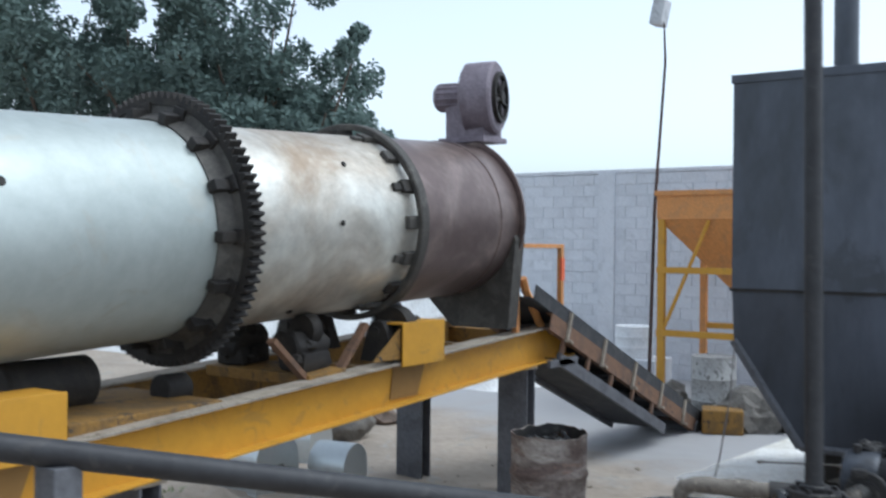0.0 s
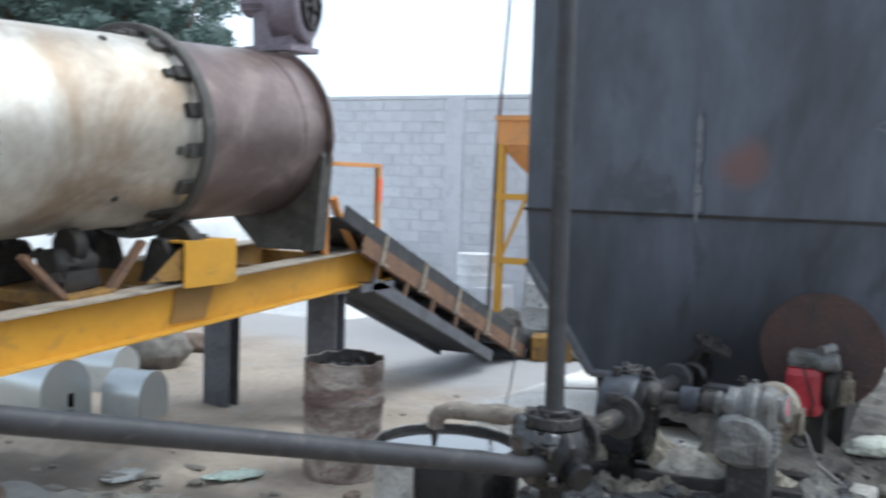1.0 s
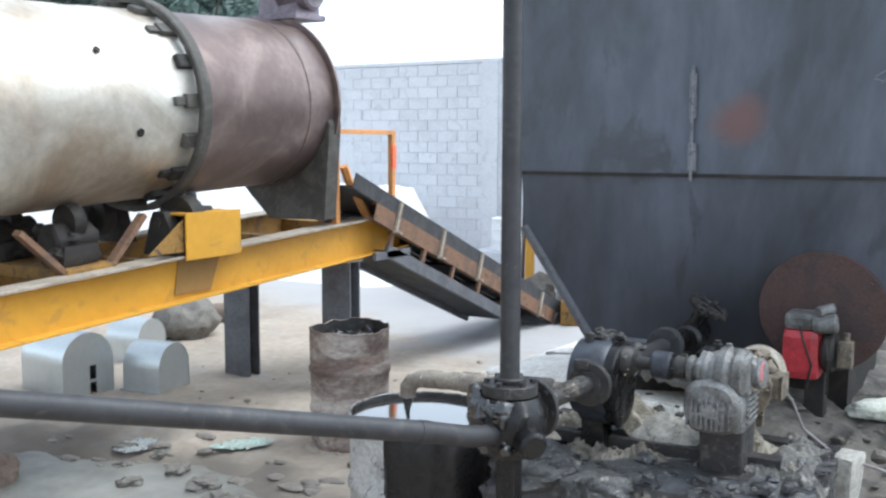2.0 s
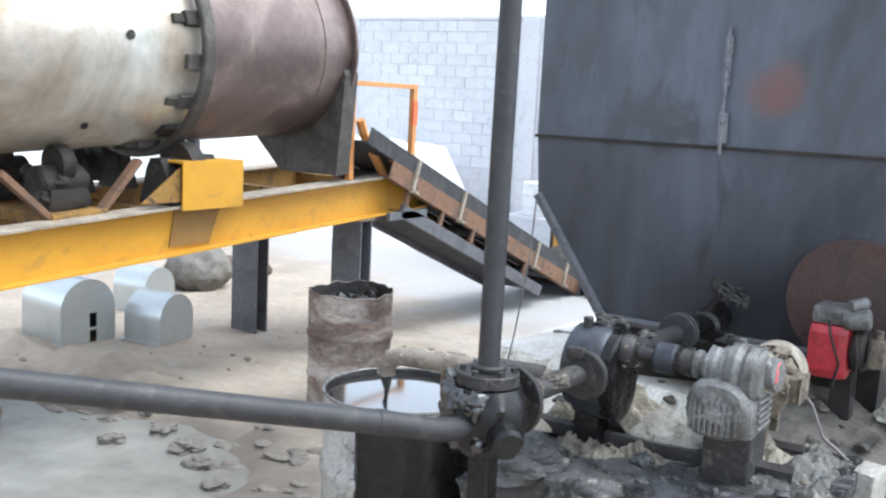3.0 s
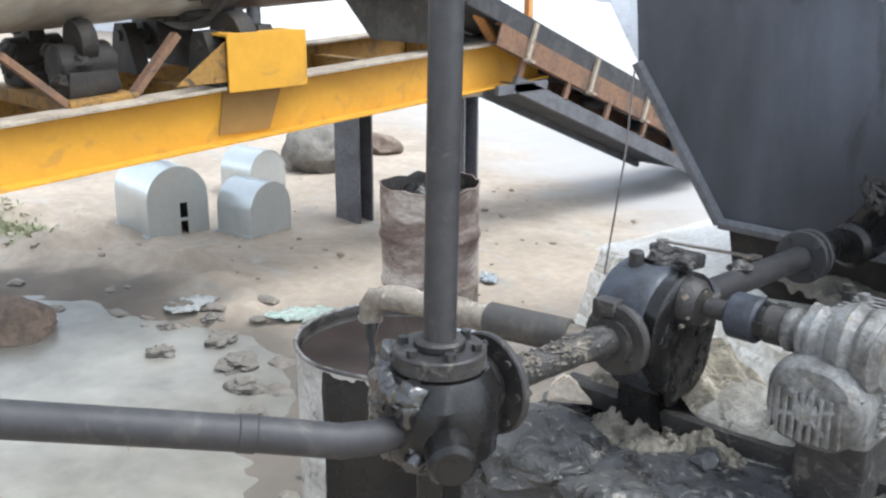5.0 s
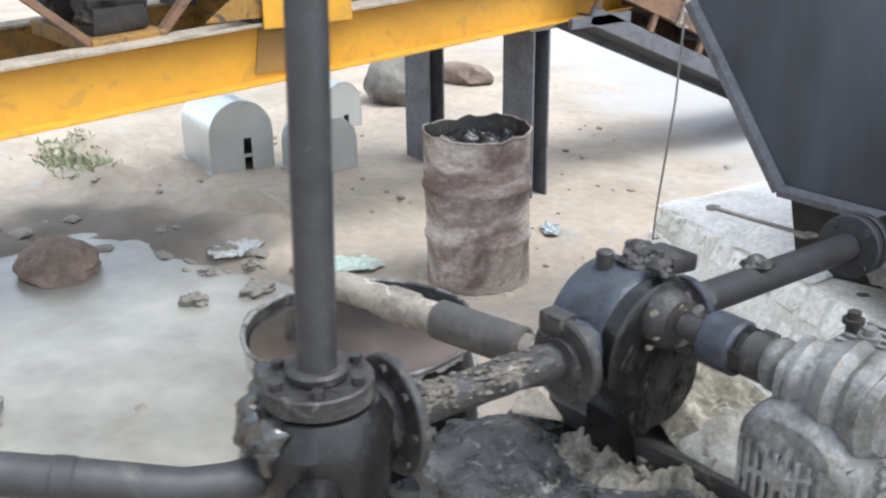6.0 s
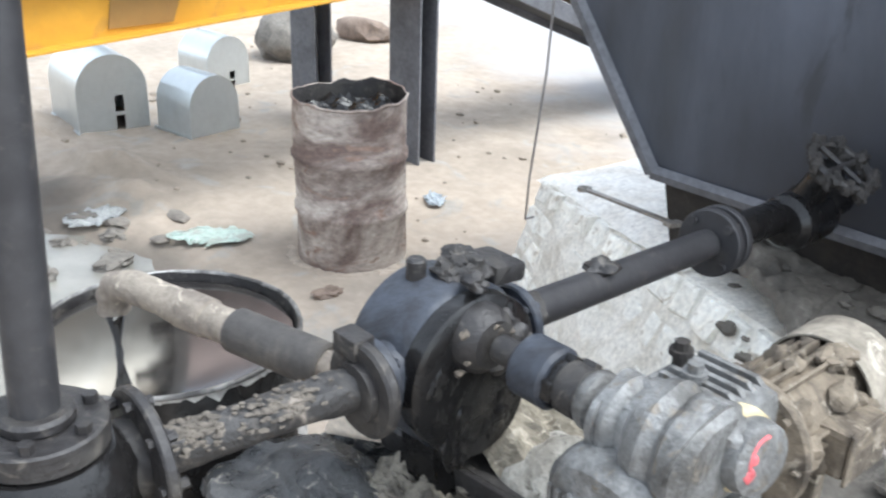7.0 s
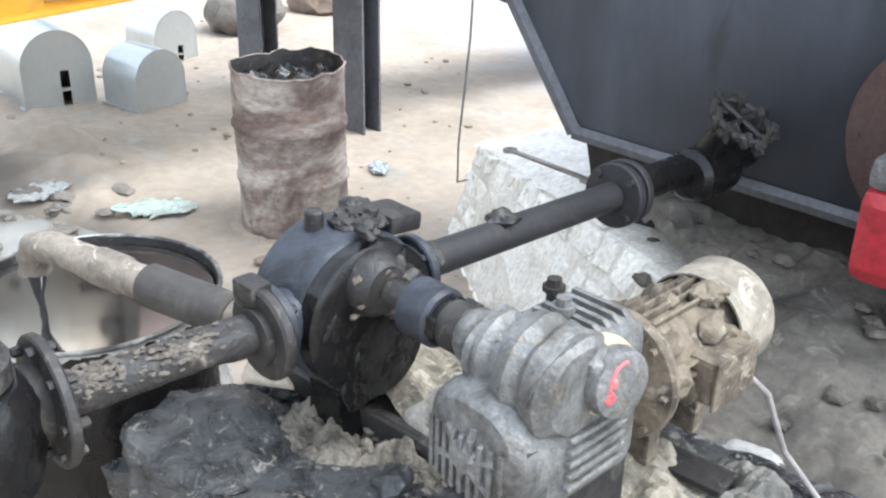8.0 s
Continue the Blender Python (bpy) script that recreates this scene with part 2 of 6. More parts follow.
# ---------------- mesh helpers ----------------
def finish(ob, bm, material, smooth=False):
    bmesh.ops.recalc_face_normals(bm, faces=bm.faces[:])
    me = bpy.data.meshes.new(ob if isinstance(ob, str) else ob.name)
    bm.to_mesh(me)
    bm.free()
    me.materials.append(material)
    if smooth:
        for f in me.polygons:
            f.use_smooth = True
        me.set_sharp_from_angle(angle=radians(38))
    return me


def part(name, bm, material, parent, label="", smooth=False):
    """Links a bmesh as one mesh object under a thing or a part."""
    ob = new(name, finish(name, bm, material, smooth))
    if parent is not None:
        ob.parent = parent
    if label:
        ob["label"] = label
    return ob


def thing(name, label, category, m=None, group=""):
    ob = new(name)
    ob.empty_display_size = 0.1
    if m is not None:
        ob.matrix_basis = m
    return tagged(ob, label, category, group)


def solo(name, bm, material, label, category, m=None, group="", kind="", smooth=False):
    ob = new(name, finish(name, bm, material, smooth))
    if m is not None:
        ob.matrix_basis = m
    return tagged(ob, label, category, group, kind)


def box(bm, lo, hi, bevel=0.0, m=None):
    c = [(a + b) / 2 for a, b in zip(lo, hi)]
    s = [abs(b - a) for a, b in zip(lo, hi)]
    r = bmesh.ops.create_cube(bm, size=1.0)
    vs = r["verts"]
    bmesh.ops.scale(bm, vec=s, verts=vs)
    bmesh.ops.translate(bm, vec=c, verts=vs)
    if bevel:
        es = list({e for v in vs for e in v.link_edges})
        r = bmesh.ops.bevel(bm, geom=es, offset=bevel, segments=2, affect="EDGES", profile=0.6)
        vs = list({v for f in r["faces"] for v in f.verts} | {v for v in vs if v.is_valid})
    if m is not None:
        bmesh.ops.transform(bm, matrix=m, verts=vs)
    return vs


def align(a, b):
    """A matrix that takes the z axis from 0 to 1 onto the stretch from a to b, without scaling."""
    a, b = Vector(a), Vector(b)
    return Matrix.Translation(a) @ (b - a).to_track_quat("Z", "Y").to_matrix().to_4x4(), (b - a).length


def spin(bm, profile, m=None, seg=28, closed=False):
    """Turns a profile of (radius, z) about z."""
    rings = []
    for r, z in profile:
        rings.append([bm.verts.new((r * math.cos(2 * math.pi * k / seg), r * math.sin(2 * math.pi * k / seg), z)) for k in range(seg)] if r > 1e-5 else [bm.verts.new((0, 0, z))])
    for a, b in zip(rings, rings[1:]):
        for k in range(seg):
            q = [a[k % len(a)], a[(k + 1) % len(a)], b[(k + 1) % len(b)], b[k % len(b)]]
            q = list(dict.fromkeys(q))
            if len(q) > 2:
                bm.faces.new(q)
    vs = [v for r in rings for v in r]
    if m is not None:
        bmesh.ops.transform(bm, matrix=m, verts=vs)
    return vs


def rod(bm, a, b, r, seg=16, r2=None, bevel=0.0):
    m, length = align(a, b)
    r2 = r if r2 is None else r2
    e = bevel
    prof = [(0, 0), (r - e, 0), (r, e), (r2, length - e), (r2 - e, length), (0, length)] if e else [(0, 0), (r, 0), (r2, length), (0, length)]
    return spin(bm, prof, m, seg)


def tube(bm, pts, r, seg=12):
    """A round bar along points, with closed ends."""
    pts = [Vector(p) for p in pts]
    rings = []
    up = Vector((0.13, 0.21, 0.97))
    for i, p in enumerate(pts):
        d = (pts[min(i + 1, len(pts) - 1)] - pts[max(i - 1, 0)]).normalized()
        u = d.cross(up)
        u = (u if u.length > 0.05 else d.cross(Vector((1, 0, 0)))).normalized()
        w = d.cross(u)
        rr = r[i] if isinstance(r, (list, tuple)) else r
        rings.append([bm.verts.new(p + rr * (math.cos(2 * math.pi * k / seg) * u + math.sin(2 * math.pi * k / seg) * w)) for k in range(seg)])
    for a, b in zip(rings, rings[1:]):
        for k in range(seg):
            bm.faces.new((a[k], a[(k + 1) % seg], b[(k + 1) % seg], b[k]))
    bm.faces.new(rings[0])
    bm.faces.new(rings[-1][::-1])


def prism(bm, outline, depth, m=None):
    """Extrudes an outline in x, y along z."""
    a = [bm.verts.new((x, y, 0)) for x, y in outline]
    b = [bm.verts.new((x, y, depth)) for x, y in outline]
    bm.faces.new(a[::-1])
    bm.faces.new(b)
    k = len(a)
    for i in range(k):
        bm.faces.new((a[i], a[(i + 1) % k], b[(i + 1) % k], b[i]))
    if m is not None:
        bmesh.ops.transform(bm, matrix=m, verts=a + b)
    return a + b


def flange(bm, at, way, r, thick, bolts=0, br=0.009, seg=32):
    """A bevelled disc along a way, with bolt heads on both faces."""
    at, way = Vector(at), Vector(way).normalized()
    rod(bm, at - way * thick / 2, at + way * thick / 2, r, seg, bevel=min(0.004, thick / 4))
    m, _ = align(at, at + way)
    for k in range(bolts):
        a = 2 * math.pi * (k + 0.5) / bolts
        c = m @ Vector((math.cos(a) * r * 0.8, math.sin(a) * r * 0.8, 0))
        rod(bm, c - way * (thick / 2 + br), c + way * (thick / 2 + br), br, 6)


def lump(bm, c, size, seed, sub=3, rough=0.35, flat=-9.0):
    r = bmesh.ops.create_icosphere(bm, subdivisions=sub, radius=1.0)
    for v in r["verts"]:
        d = 1 + rough * noise.fractal(v.co * 1.3 + Vector((seed * 7.3, seed * 3.1, seed)), 1.0, 2.0, 4)
        v.co = Vector((v.co.x * size[0], v.co.y * size[1], max(v.co.z, flat) * size[2])) * d + Vector(c)
    return r["verts"]


def B():
    return bmesh.new()


# ---------------- ground, puddle, yard wall ----------------
def soft(e0, e1, x):
    t = min(1.0, max(0.0, (x - e0) / (e1 - e0)))
    return t * t * (3 - 2 * t)


def puddle_depth(x, y):
    """Below 0 inside the puddle, above 0 on dry land, in about metres."""
    wob = 0.35 * noise.fractal(Vector((x * 0.9, y * 0.9, 3.7)), 1.0, 2.0, 4) + 0.10 * noise.noise(Vector((x * 4.1, y * 4.1, 1.2)))
    a = math.hypot((x + 2.1) / 1.45, (y - 4.55) / 0.85) - 1
    b = math.hypot((x + 0.75) / 1.0, (y - 3.6) / 1.05) - 1
    c = math.hypot((x + 1.7) / 1.0, (y - 4.75) / 0.82) - 1
    return min(a, b, c) * 0.9 + wob * 0.5


def ground_z(x, y):
    d = puddle_depth(x, y)
    z = 0.02 * noise.fractal(Vector((x * 1.1, y * 1.1, 0.3)), 1.0, 2.0, 5) + 0.012 * noise.noise(Vector((x * 7, y * 7, 5.0)))
    near = soft(6.0, 4.0, math.hypot(x + 0.5, (y - 5) * 0.8))
    z += -0.16 * soft(0.28, -0.35, d) * near
    shore = soft(0.55, 0.2, d) * soft(-0.25, 0.05, d) * near
    z += shore * 0.055 * noise.fractal(Vector((x * 3.1, y * 3.1, 9.0)), 1.0, 2.0, 5)
    bank = soft(0.25, 0.6, d) * soft(-6.5, -5.0, x) * soft(-1.4, -2.6, x) * soft(4.9, 5.6, y) * soft(6.35, 5.9, y)
    z += bank * (0.05 + 0.2 * max(-0.25, noise.fractal(Vector((x * 1.5, y * 2.2, 12.0)), 1.0, 2.0, 4)))
    z += 0.10 * soft(1.5, 0.2, math.hypot((x + 3.3) / 1.0, (y - 5.6) / 0.45)) * max(0.0, 0.3 + noise.noise(Vector((x * 2, y * 2, 2))))
    return z


def lines(lo, hi, step, far):
    inner = list(np.arange(lo, hi + 1e-6, step))
    out = [inner[0] - 0.4 * (1.6 ** k) for k in range(1, far)][::-1]
    return [*out, *inner, *[inner[-1] + 0.4 * (1.6 ** k) for k in range(1, far)]]


def build_ground():
    xs, ys = lines(-6.0, 3.4, 0.075, 15), lines(0.0, 11.0, 0.075, 15)
    verts = [(x, y, ground_z(x, y)) for y in ys for x in xs]
    w = len(xs)
    faces = [(j * w + i, j * w + i + 1, (j + 1) * w + i + 1, (j + 1) * w + i) for j in range(len(ys) - 1) for i in range(w - 1)]
    me = bpy.data.meshes.new("ground")
    me.from_pydata(verts, [], faces)
    me.materials.append(SAND)
    wet, grey = me.attributes.new("wet", "FLOAT", "POINT"), me.attributes.new("grey", "FLOAT", "POINT")
    for k, (x, y, z) in enumerate(verts):
        d = puddle_depth(x, y)
        n1 = noise.fractal(Vector((x * 2.2, y * 2.2, 4.4)), 1.0, 2.0, 5)
        wet.data[k].value = soft(0.55, 0.08, d + 0.3 * n1) * 0.85 * soft(6.5, 4.5, math.hypot(x + 0.5, y - 4.5))
        g = soft(8.3, 10.2, y + 0.45 * (x + 1.0) + 0.6 * n1) + soft(0.9, 0.2, math.hypot((x + 0.1) / 1.0, (y - 8.2) / 2.2) - 0.2 * n1)
        grey.data[k].value = min(1.0, g)
    for f in me.polygons:
        f.use_smooth = True
    tagged(new("ground", me), "sandy yard ground with wet mud and scattered grit", "ground", kind="structure")


build_ground()

bm = B()
n = 40
bmesh.ops.create_grid(bm, x_segments=n, y_segments=n, size=1.0, matrix=Matrix.Translation((-1.4, 4.2, -0.066)) @ Matrix.Diagonal((3.4, 2.6, 1, 1)))
bad = [v for v in bm.verts if puddle_depth(v.co.x, v.co.y) > 0.5 or v.co.y > 6.4]
bmesh.ops.delete(bm, geom=bad, context="VERTS")
solo("water", bm, WATER, "milky grey puddle of standing water in the mud", "puddle", kind="structure")


def build_wall():
    y0, top, bl, bh, th = 16.35, 3.66, 0.42, 0.2, 0.18
    bm = B()
    box(bm, (-60, y0 + 0.012, -0.2), (40, y0 + th, top - 0.005))
    wall = solo("wall_north", bm, BLOCKMORTAR, "tall grey concrete block yard wall with piers", "wall", kind="structure")
    bm = B()
    for x in (-16.9, -13.0, -9.1, -5.2, -1.3, 2.6, 6.5):
        box(bm, (x - 0.16, y0 - 0.03, -0.2), (x + 0.16, y0 + th + 0.03, top + 0.01), 0.01)
    part("pier", bm, BLOCK, wall)
    bm = B()
    box(bm, (-60, y0 - 0.012, top), (40, y0 + th + 0.012, top + 0.07), 0.01)
    part("coping", bm, BLOCK, wall)
    joint = 0.009
    bm = B()
    box(bm, (0, 0, 0), (bl - joint, th * 0.5, bh - joint), 0.006)
    piece = finish("block", bm, BLOCK)
    rest = B()
    rows = int(top / bh)
    for r in range(rows + 1):
        z = top - (r + 1) * bh
        for k in range(-45, 24):
            x = k * bl + (r % 2) * bl / 2
            if -8.4 < x < -2.3 and len(wall.children) < 300:
                ob = new("block", piece)
                ob.parent = wall
                ob.location = (x, y0 + random.uniform(-0.004, 0.004), z)
            elif z > -0.3:
                box(rest, (x, y0, z), (x + bl - joint, y0 + th * 0.5, z + bh - joint))
    tagged(part("block_courses", rest, BLOCK, wall), kind="stuff")


build_wall()


def plain_wall(name, lo, hi):
    bm = B()
    box(bm, lo, hi, 0.01)
    solo(name, bm, BLOCK, "plain grey concrete block yard wall", "wall", kind="structure")


plain_wall("wall_south", (-60, -14.2, -0.2), (40, -14.0, 3.66))


# ---------------- trees behind the wall ----------------
def build_tree(x, y, h, spread, seed):
    rng = random.Random(seed)
    t = thing("tree", "dark green leafy tree behind the yard wall, haze put into its leaf colour", "tree", pose(x, y, 0), "trees behind the wall")
    bm = B()
    tips = []
    rod(bm, (0, 0, -0.2), (0.1, 0, h * 0.45), 0.24, 10, 0.17)
    for k in range(9):
        a, base = k * 2.4 + rng.uniform(-0.4, 0.4), h * rng.uniform(0.3, 0.45)
        r = spread * rng.uniform(0.45, 0.8)
        mid = Vector((r * 0.45 * math.cos(a), r * 0.45 * math.sin(a), base + h * 0.18))
        end = Vector((r * math.cos(a), r * math.sin(a), h * rng.uniform(0.55, 0.95)))
        tube(bm, [(0.05, 0, base), mid, end], [0.09, 0.06, 0.025], 6)
        tips += [mid.lerp(end, q) for q in (0.3, 0.65, 1.0)]
    part("trunk", bm, BARK, t)
    verts, faces = [], []
    centres = []
    for _ in range(60):
        p = rng.choice(tips) + Vector((rng.gauss(0, 0.16), rng.gauss(0, 0.16), rng.gauss(0, 0.13))) * spread
        if p.z > h * 0.38:
            centres.append((p, rng.uniform(0.45, 0.95) * spread * 0.26))
    for p, r in centres:
        for _ in range(330):
            d = Vector((rng.gauss(0, 1), rng.gauss(0, 1), rng.gauss(0, 0.8))).normalized() * r * rng.uniform(0.25, 1.0) ** 0.6
            c, s = p + d, rng.uniform(0.08, 0.16)
            u = Vector((rng.gauss(0, 1), rng.gauss(0, 1), rng.gauss(0, 0.6))).normalized()
            w = u.orthogonal().normalized()
            k = len(verts)
            verts += [c - u * s, c + w * s * 0.42 + u * 0.1 * s, c + u * s, c - w * s * 0.42 + u * 0.1 * s]
            faces.append((k, k + 1, k + 2, k + 3))
    me = bpy.data.meshes.new("crown")
    me.from_pydata(verts, [], faces)
    me.materials.append(LEAF)
    ob = new("crown", me)
    ob.parent = t
    ob["kind"] = "stuff"


for k, (x, y, h, s) in enumerate(((-36.5, 23.5, 13.5, 5.2), (-30.0, 22.0, 13.8, 5.0), (-25.2, 22.5, 12.0, 4.4), (-20.9, 23.2, 11.2, 3.9), (-17.9, 22.0, 8.4, 2.5), (-42, 22, 13, 5))):
    build_tree(x, y, h, s, 11 + k)


# ---------------- rotary dryer ----------------
AX, AZ, SLOPE, R = -2.58, 2.506, 0.0499, 0.695


def axis_point(y):
    return Vector((AX, y, AZ + SLOPE * (y - 6.0)))


TILT = math.degrees(math.atan(SLOPE))
DRUM = pose(*axis_point(3.85), TILT, 0, 0)   # local y runs along the drum


def lathe_y(bm, profile, seg=72):
    """Turns a profile of (radius, y) about the local y axis."""
    return spin(bm, profile, Matrix.Rotation(radians(-90), 4, "X"), seg)


def build_drum():
    d = thing("dryer_drum", "silver-painted rotating dryer drum, scorched brown near its end", "dryer drum", DRUM)
    bm = B()
    prof = []
    for k in range(0, 61):
        y = -7.0 + k * (7.0 - 0.1) / 60
        prof.append((R, y))
    lathe_y(bm, [(R - 0.02, -7.0), *prof, (R - 0.02, -0.1)])
    part("front_shell", bm, SILVER, d, "clean silver-painted drum shell", True)
    bm = B()
    prof = [(R - 0.004, 0.02 + k * 1.88 / 30) for k in range(31)]
    vs = lathe_y(bm, prof, 96)
    for v in vs:
        dd = 0.016 * noise.fractal(v.co * 2.4 + Vector((3, 1, 7)), 1.0, 2.0, 3)
        q = Vector((v.co.x, 0, v.co.z)).normalized()
        v.co += q * min(0.0, dd)
    part("scorched_shell", bm, SCORCHED, d, "dented scorched silver drum shell", True)
    # girth gear: toothed rim on a plate
    bm = B()
    teeth, ro, ri = 92, 0.885, 0.845
    ring = []
    for k in range(teeth * 4):
        a = 2 * math.pi * k / (teeth * 4)
        rr = ro if k % 4 in (1, 2) else ri
        ring.append((rr * math.cos(a), rr * math.sin(a)))
    m = Matrix.Rotation(radians(-90), 4, "X")
    oa = [bm.verts.new(m @ Vector((x, y, -0.05))) for x, y in ring]
    ob = [bm.verts.new(m @ Vector((x, y, 0.05))) for x, y in ring]
    inn = 0.80
    ia = [bm.verts.new(m @ Vector((inn * math.cos(2 * math.pi * k / len(ring)), inn * math.sin(2 * math.pi * k / len(ring)), -0.05))) for k in range(len(ring))]
    ib = [bm.verts.new(m @ Vector((inn * math.cos(2 * math.pi * k / len(ring)), inn * math.sin(2 * math.pi * k / len(ring)), 0.05))) for k in range(len(ring))]
    q = len(ring)
    for k in range(q):
        j = (k + 1) % q
        bm.faces.new((oa[k], oa[j], ob[j], ob[k]))
        bm.faces.new((ia[k], ib[k], ib[j], ia[j]))
        bm.faces.new((oa[k], ia[k], ia[j], oa[j]))
        bm.faces.new((ob[k], ob[j], ib[j], ib[k]))
    part("gear_ring", bm, GREASE, d, "greasy black toothed girth gear")
    bm = B()
    lathe_y(bm, [(R, -0.16), (R + 0.012, -0.165), (R + 0.05, -0.055), (0.80, -0.04), (0.80, -0.02), (R, -0.02)])
    part("gear_plate", bm, RINGDUST, d, "dusty ring plate under the gear", True)
    for k in range(15):
        a = 2 * math.pi * k / 15 + radians(45)
        bm = B()
        mm = Matrix.Rotation(a, 4, "Y") @ Matrix.Translation((0, 0, R))
        box(bm, (-0.035, -0.19, 0.0), (0.035, -0.05, 0.075), 0.01, mm)
        box(bm, (-0.05, -0.075, 0.03), (0.05, -0.05, 0.12), 0.008, mm)
        part("gear_lug", bm, GREASE, d)
    # riding tyre with its pads
    bm = B()
    lathe_y(bm, [(0.735, 1.83), (0.775, 1.825), (0.784, 1.835), (0.784, 1.915), (0.775, 1.925), (0.735, 1.92), (0.735, 1.83)], 96)
    part("riding_tyre", bm, RINGDUST, d, "smooth dusty steel riding tyre", True)
    for k in range(16):
        a = 2 * math.pi * k / 16
        bm = B()
        mm = Matrix.Rotation(a, 4, "Y") @ Matrix.Translation((0, 0, R))
        box(bm, (-0.05, 1.73, -0.006), (0.05, 1.92, 0.038), 0.008, mm)
        if k % 2:
            box(bm, (-0.03, 1.64, -0.004), (0.03, 1.73, 0.022), 0.006, mm)
        part("tyre_pad", bm, RINGDUST if k % 3 else GREASE, d)
    # holes and patches on the shell
    for a, y, r in ((0.75, -1.55, 0.03), (1.15, -1.5, 0.028), (1.55, 1.0, 0.02), (0.9, 1.2, 0.022), (2.6, 0.8, 0.025), (3.7, 1.3, 0.03), (4.6, 1.1, 0.025), (5.4, 1.35, 0.03)):
        bm = B()
        mm = Matrix.Rotation(a, 4, "Y") @ Matrix.Translation((0, y, R - 0.006))
        rod(bm, (0, 0, 0), (0, 0, 0.012), r, 12, bevel=0.003)
        bmesh.ops.transform(bm, matrix=mm, verts=bm.verts[:])
        part("bolt_head", bm, GREASE, d)
    return d


dryer = build_drum()


def build_hood():
    h = thing("dryer_end_hood", "heat-browned steel end hood of the dryer", "dryer hood", pose(*axis_point(5.80), TILT, 0, 0))
    bm = B()
    lathe_y(bm, [(R - 0.03, 0.02), (R, 0.02), (R, 0.6), (R + 0.003, 1.15), (R + 0.004, 1.5), (R - 0.02, 1.56), (0, 1.57)], 72)
    part("shell", bm, HOOD, h, smooth=True)
    bm = B()
    lathe_y(bm, [(R, 1.17), (R + 0.012, 1.175), (R + 0.012, 1.2), (R, 1.205)], 72)
    part("weld_band", bm, HOOD, h, smooth=True)
    bm = B()
    lathe_y(bm, [(R - 0.02, 1.5), (R + 0.05, 1.5), (R + 0.05, 1.525), (R - 0.02, 1.525)], 72)
    part("end_flange", bm, HOOD, h)
    # end plate, darker than the hood shell
    bm = B()
    prism(bm, [(0.0, -1.0), (0.60, -1.0), (0.695, -0.2), (0.60, 0.1), (-0.60, 0.1), (-0.69, -0.2), (-0.45, -0.56)], 0.16, Matrix.Translation((0, 1.58, 0)) @ Matrix.Rotation(radians(90), 4, "X"))
    part("end_plate", bm, RINGDUST, h, "dark end plate")


build_hood()


def build_blower():
    b = thing("blower", "dusty mauve centrifugal blower standing on the dryer hood", "blower", pose(-2.47, 7.45, 3.27, TILT * 0.6, 0, 0))
    bm = B()
    box(bm, (-0.26, -0.22, 0.0), (0.24, 0.2, 0.05), 0.008)
    part("base_flange", bm, BLOWER, b)
    bm = B()
    prism(bm, [(-0.21, -0.16), (0.2, -0.16), (0.2, 0.16), (-0.21, 0.16)], 0.36, Matrix.Translation((0, 0, 0.05)))
    part("outlet_neck", bm, BLOWER, b)
    bm = B()
    turn = Matrix.Translation((0.10, 0, 0.42)) @ Matrix.Rotation(radians(15), 4, "Z") @ Matrix.Rotation(radians(90), 4, "Y")
    prof = [(0, -0.15), (0.30, -0.15), (0.33, -0.13), (0.335, 0.13), (0.31, 0.15), (0, 0.15)]
    spin(bm, prof, turn, 40)
    part("casing", bm, BLOWER, b, "rounded fan casing", True)
    bm = B()
    spin(bm, [(0.2, 0.15), (0.235, 0.15), (0.235, 0.19), (0.2, 0.19), (0.2, 0.15)], turn, 32)
    for k in range(5):
        a = 2 * math.pi * k / 5
        rod(bm, turn @ Vector((0.04 * math.cos(a), 0.04 * math.sin(a), 0.165)), turn @ Vector((0.215 * math.cos(a), 0.215 * math.sin(a), 0.165)), 0.02, 8)
    rod(bm, turn @ Vector((0, 0, 0.14)), turn @ Vector((0, 0, 0.2)), 0.06, 16)
    part("inlet_grille", bm, GREASE, b, "dark spoked air inlet")
    bm = B()
    rod(bm, turn @ Vector((-0.02, 0, -0.15)), turn @ Vector((-0.02, 0, -0.46)), 0.125, 24, bevel=0.025)
    fan_motor = part("motor", bm, BLOWER, b, "ribbed fan motor", True)
    for k in range(14):
        a = 2 * math.pi * k / 14
        c, s = math.cos(a), math.sin(a)
        bm = B()
        rod(bm, turn @ Vector((-0.02 + 0.125 * c, 0.125 * s, -0.2)), turn @ Vector((-0.02 + 0.125 * c, 0.125 * s, -0.42)), 0.012, 5)
        part("rib", bm, BLOWER, fan_motor)


build_blower()


# ---------------- frame under the dryer ----------------
def beam_top(y):
    return 1.577 - 0.052 * (8.55 - y)


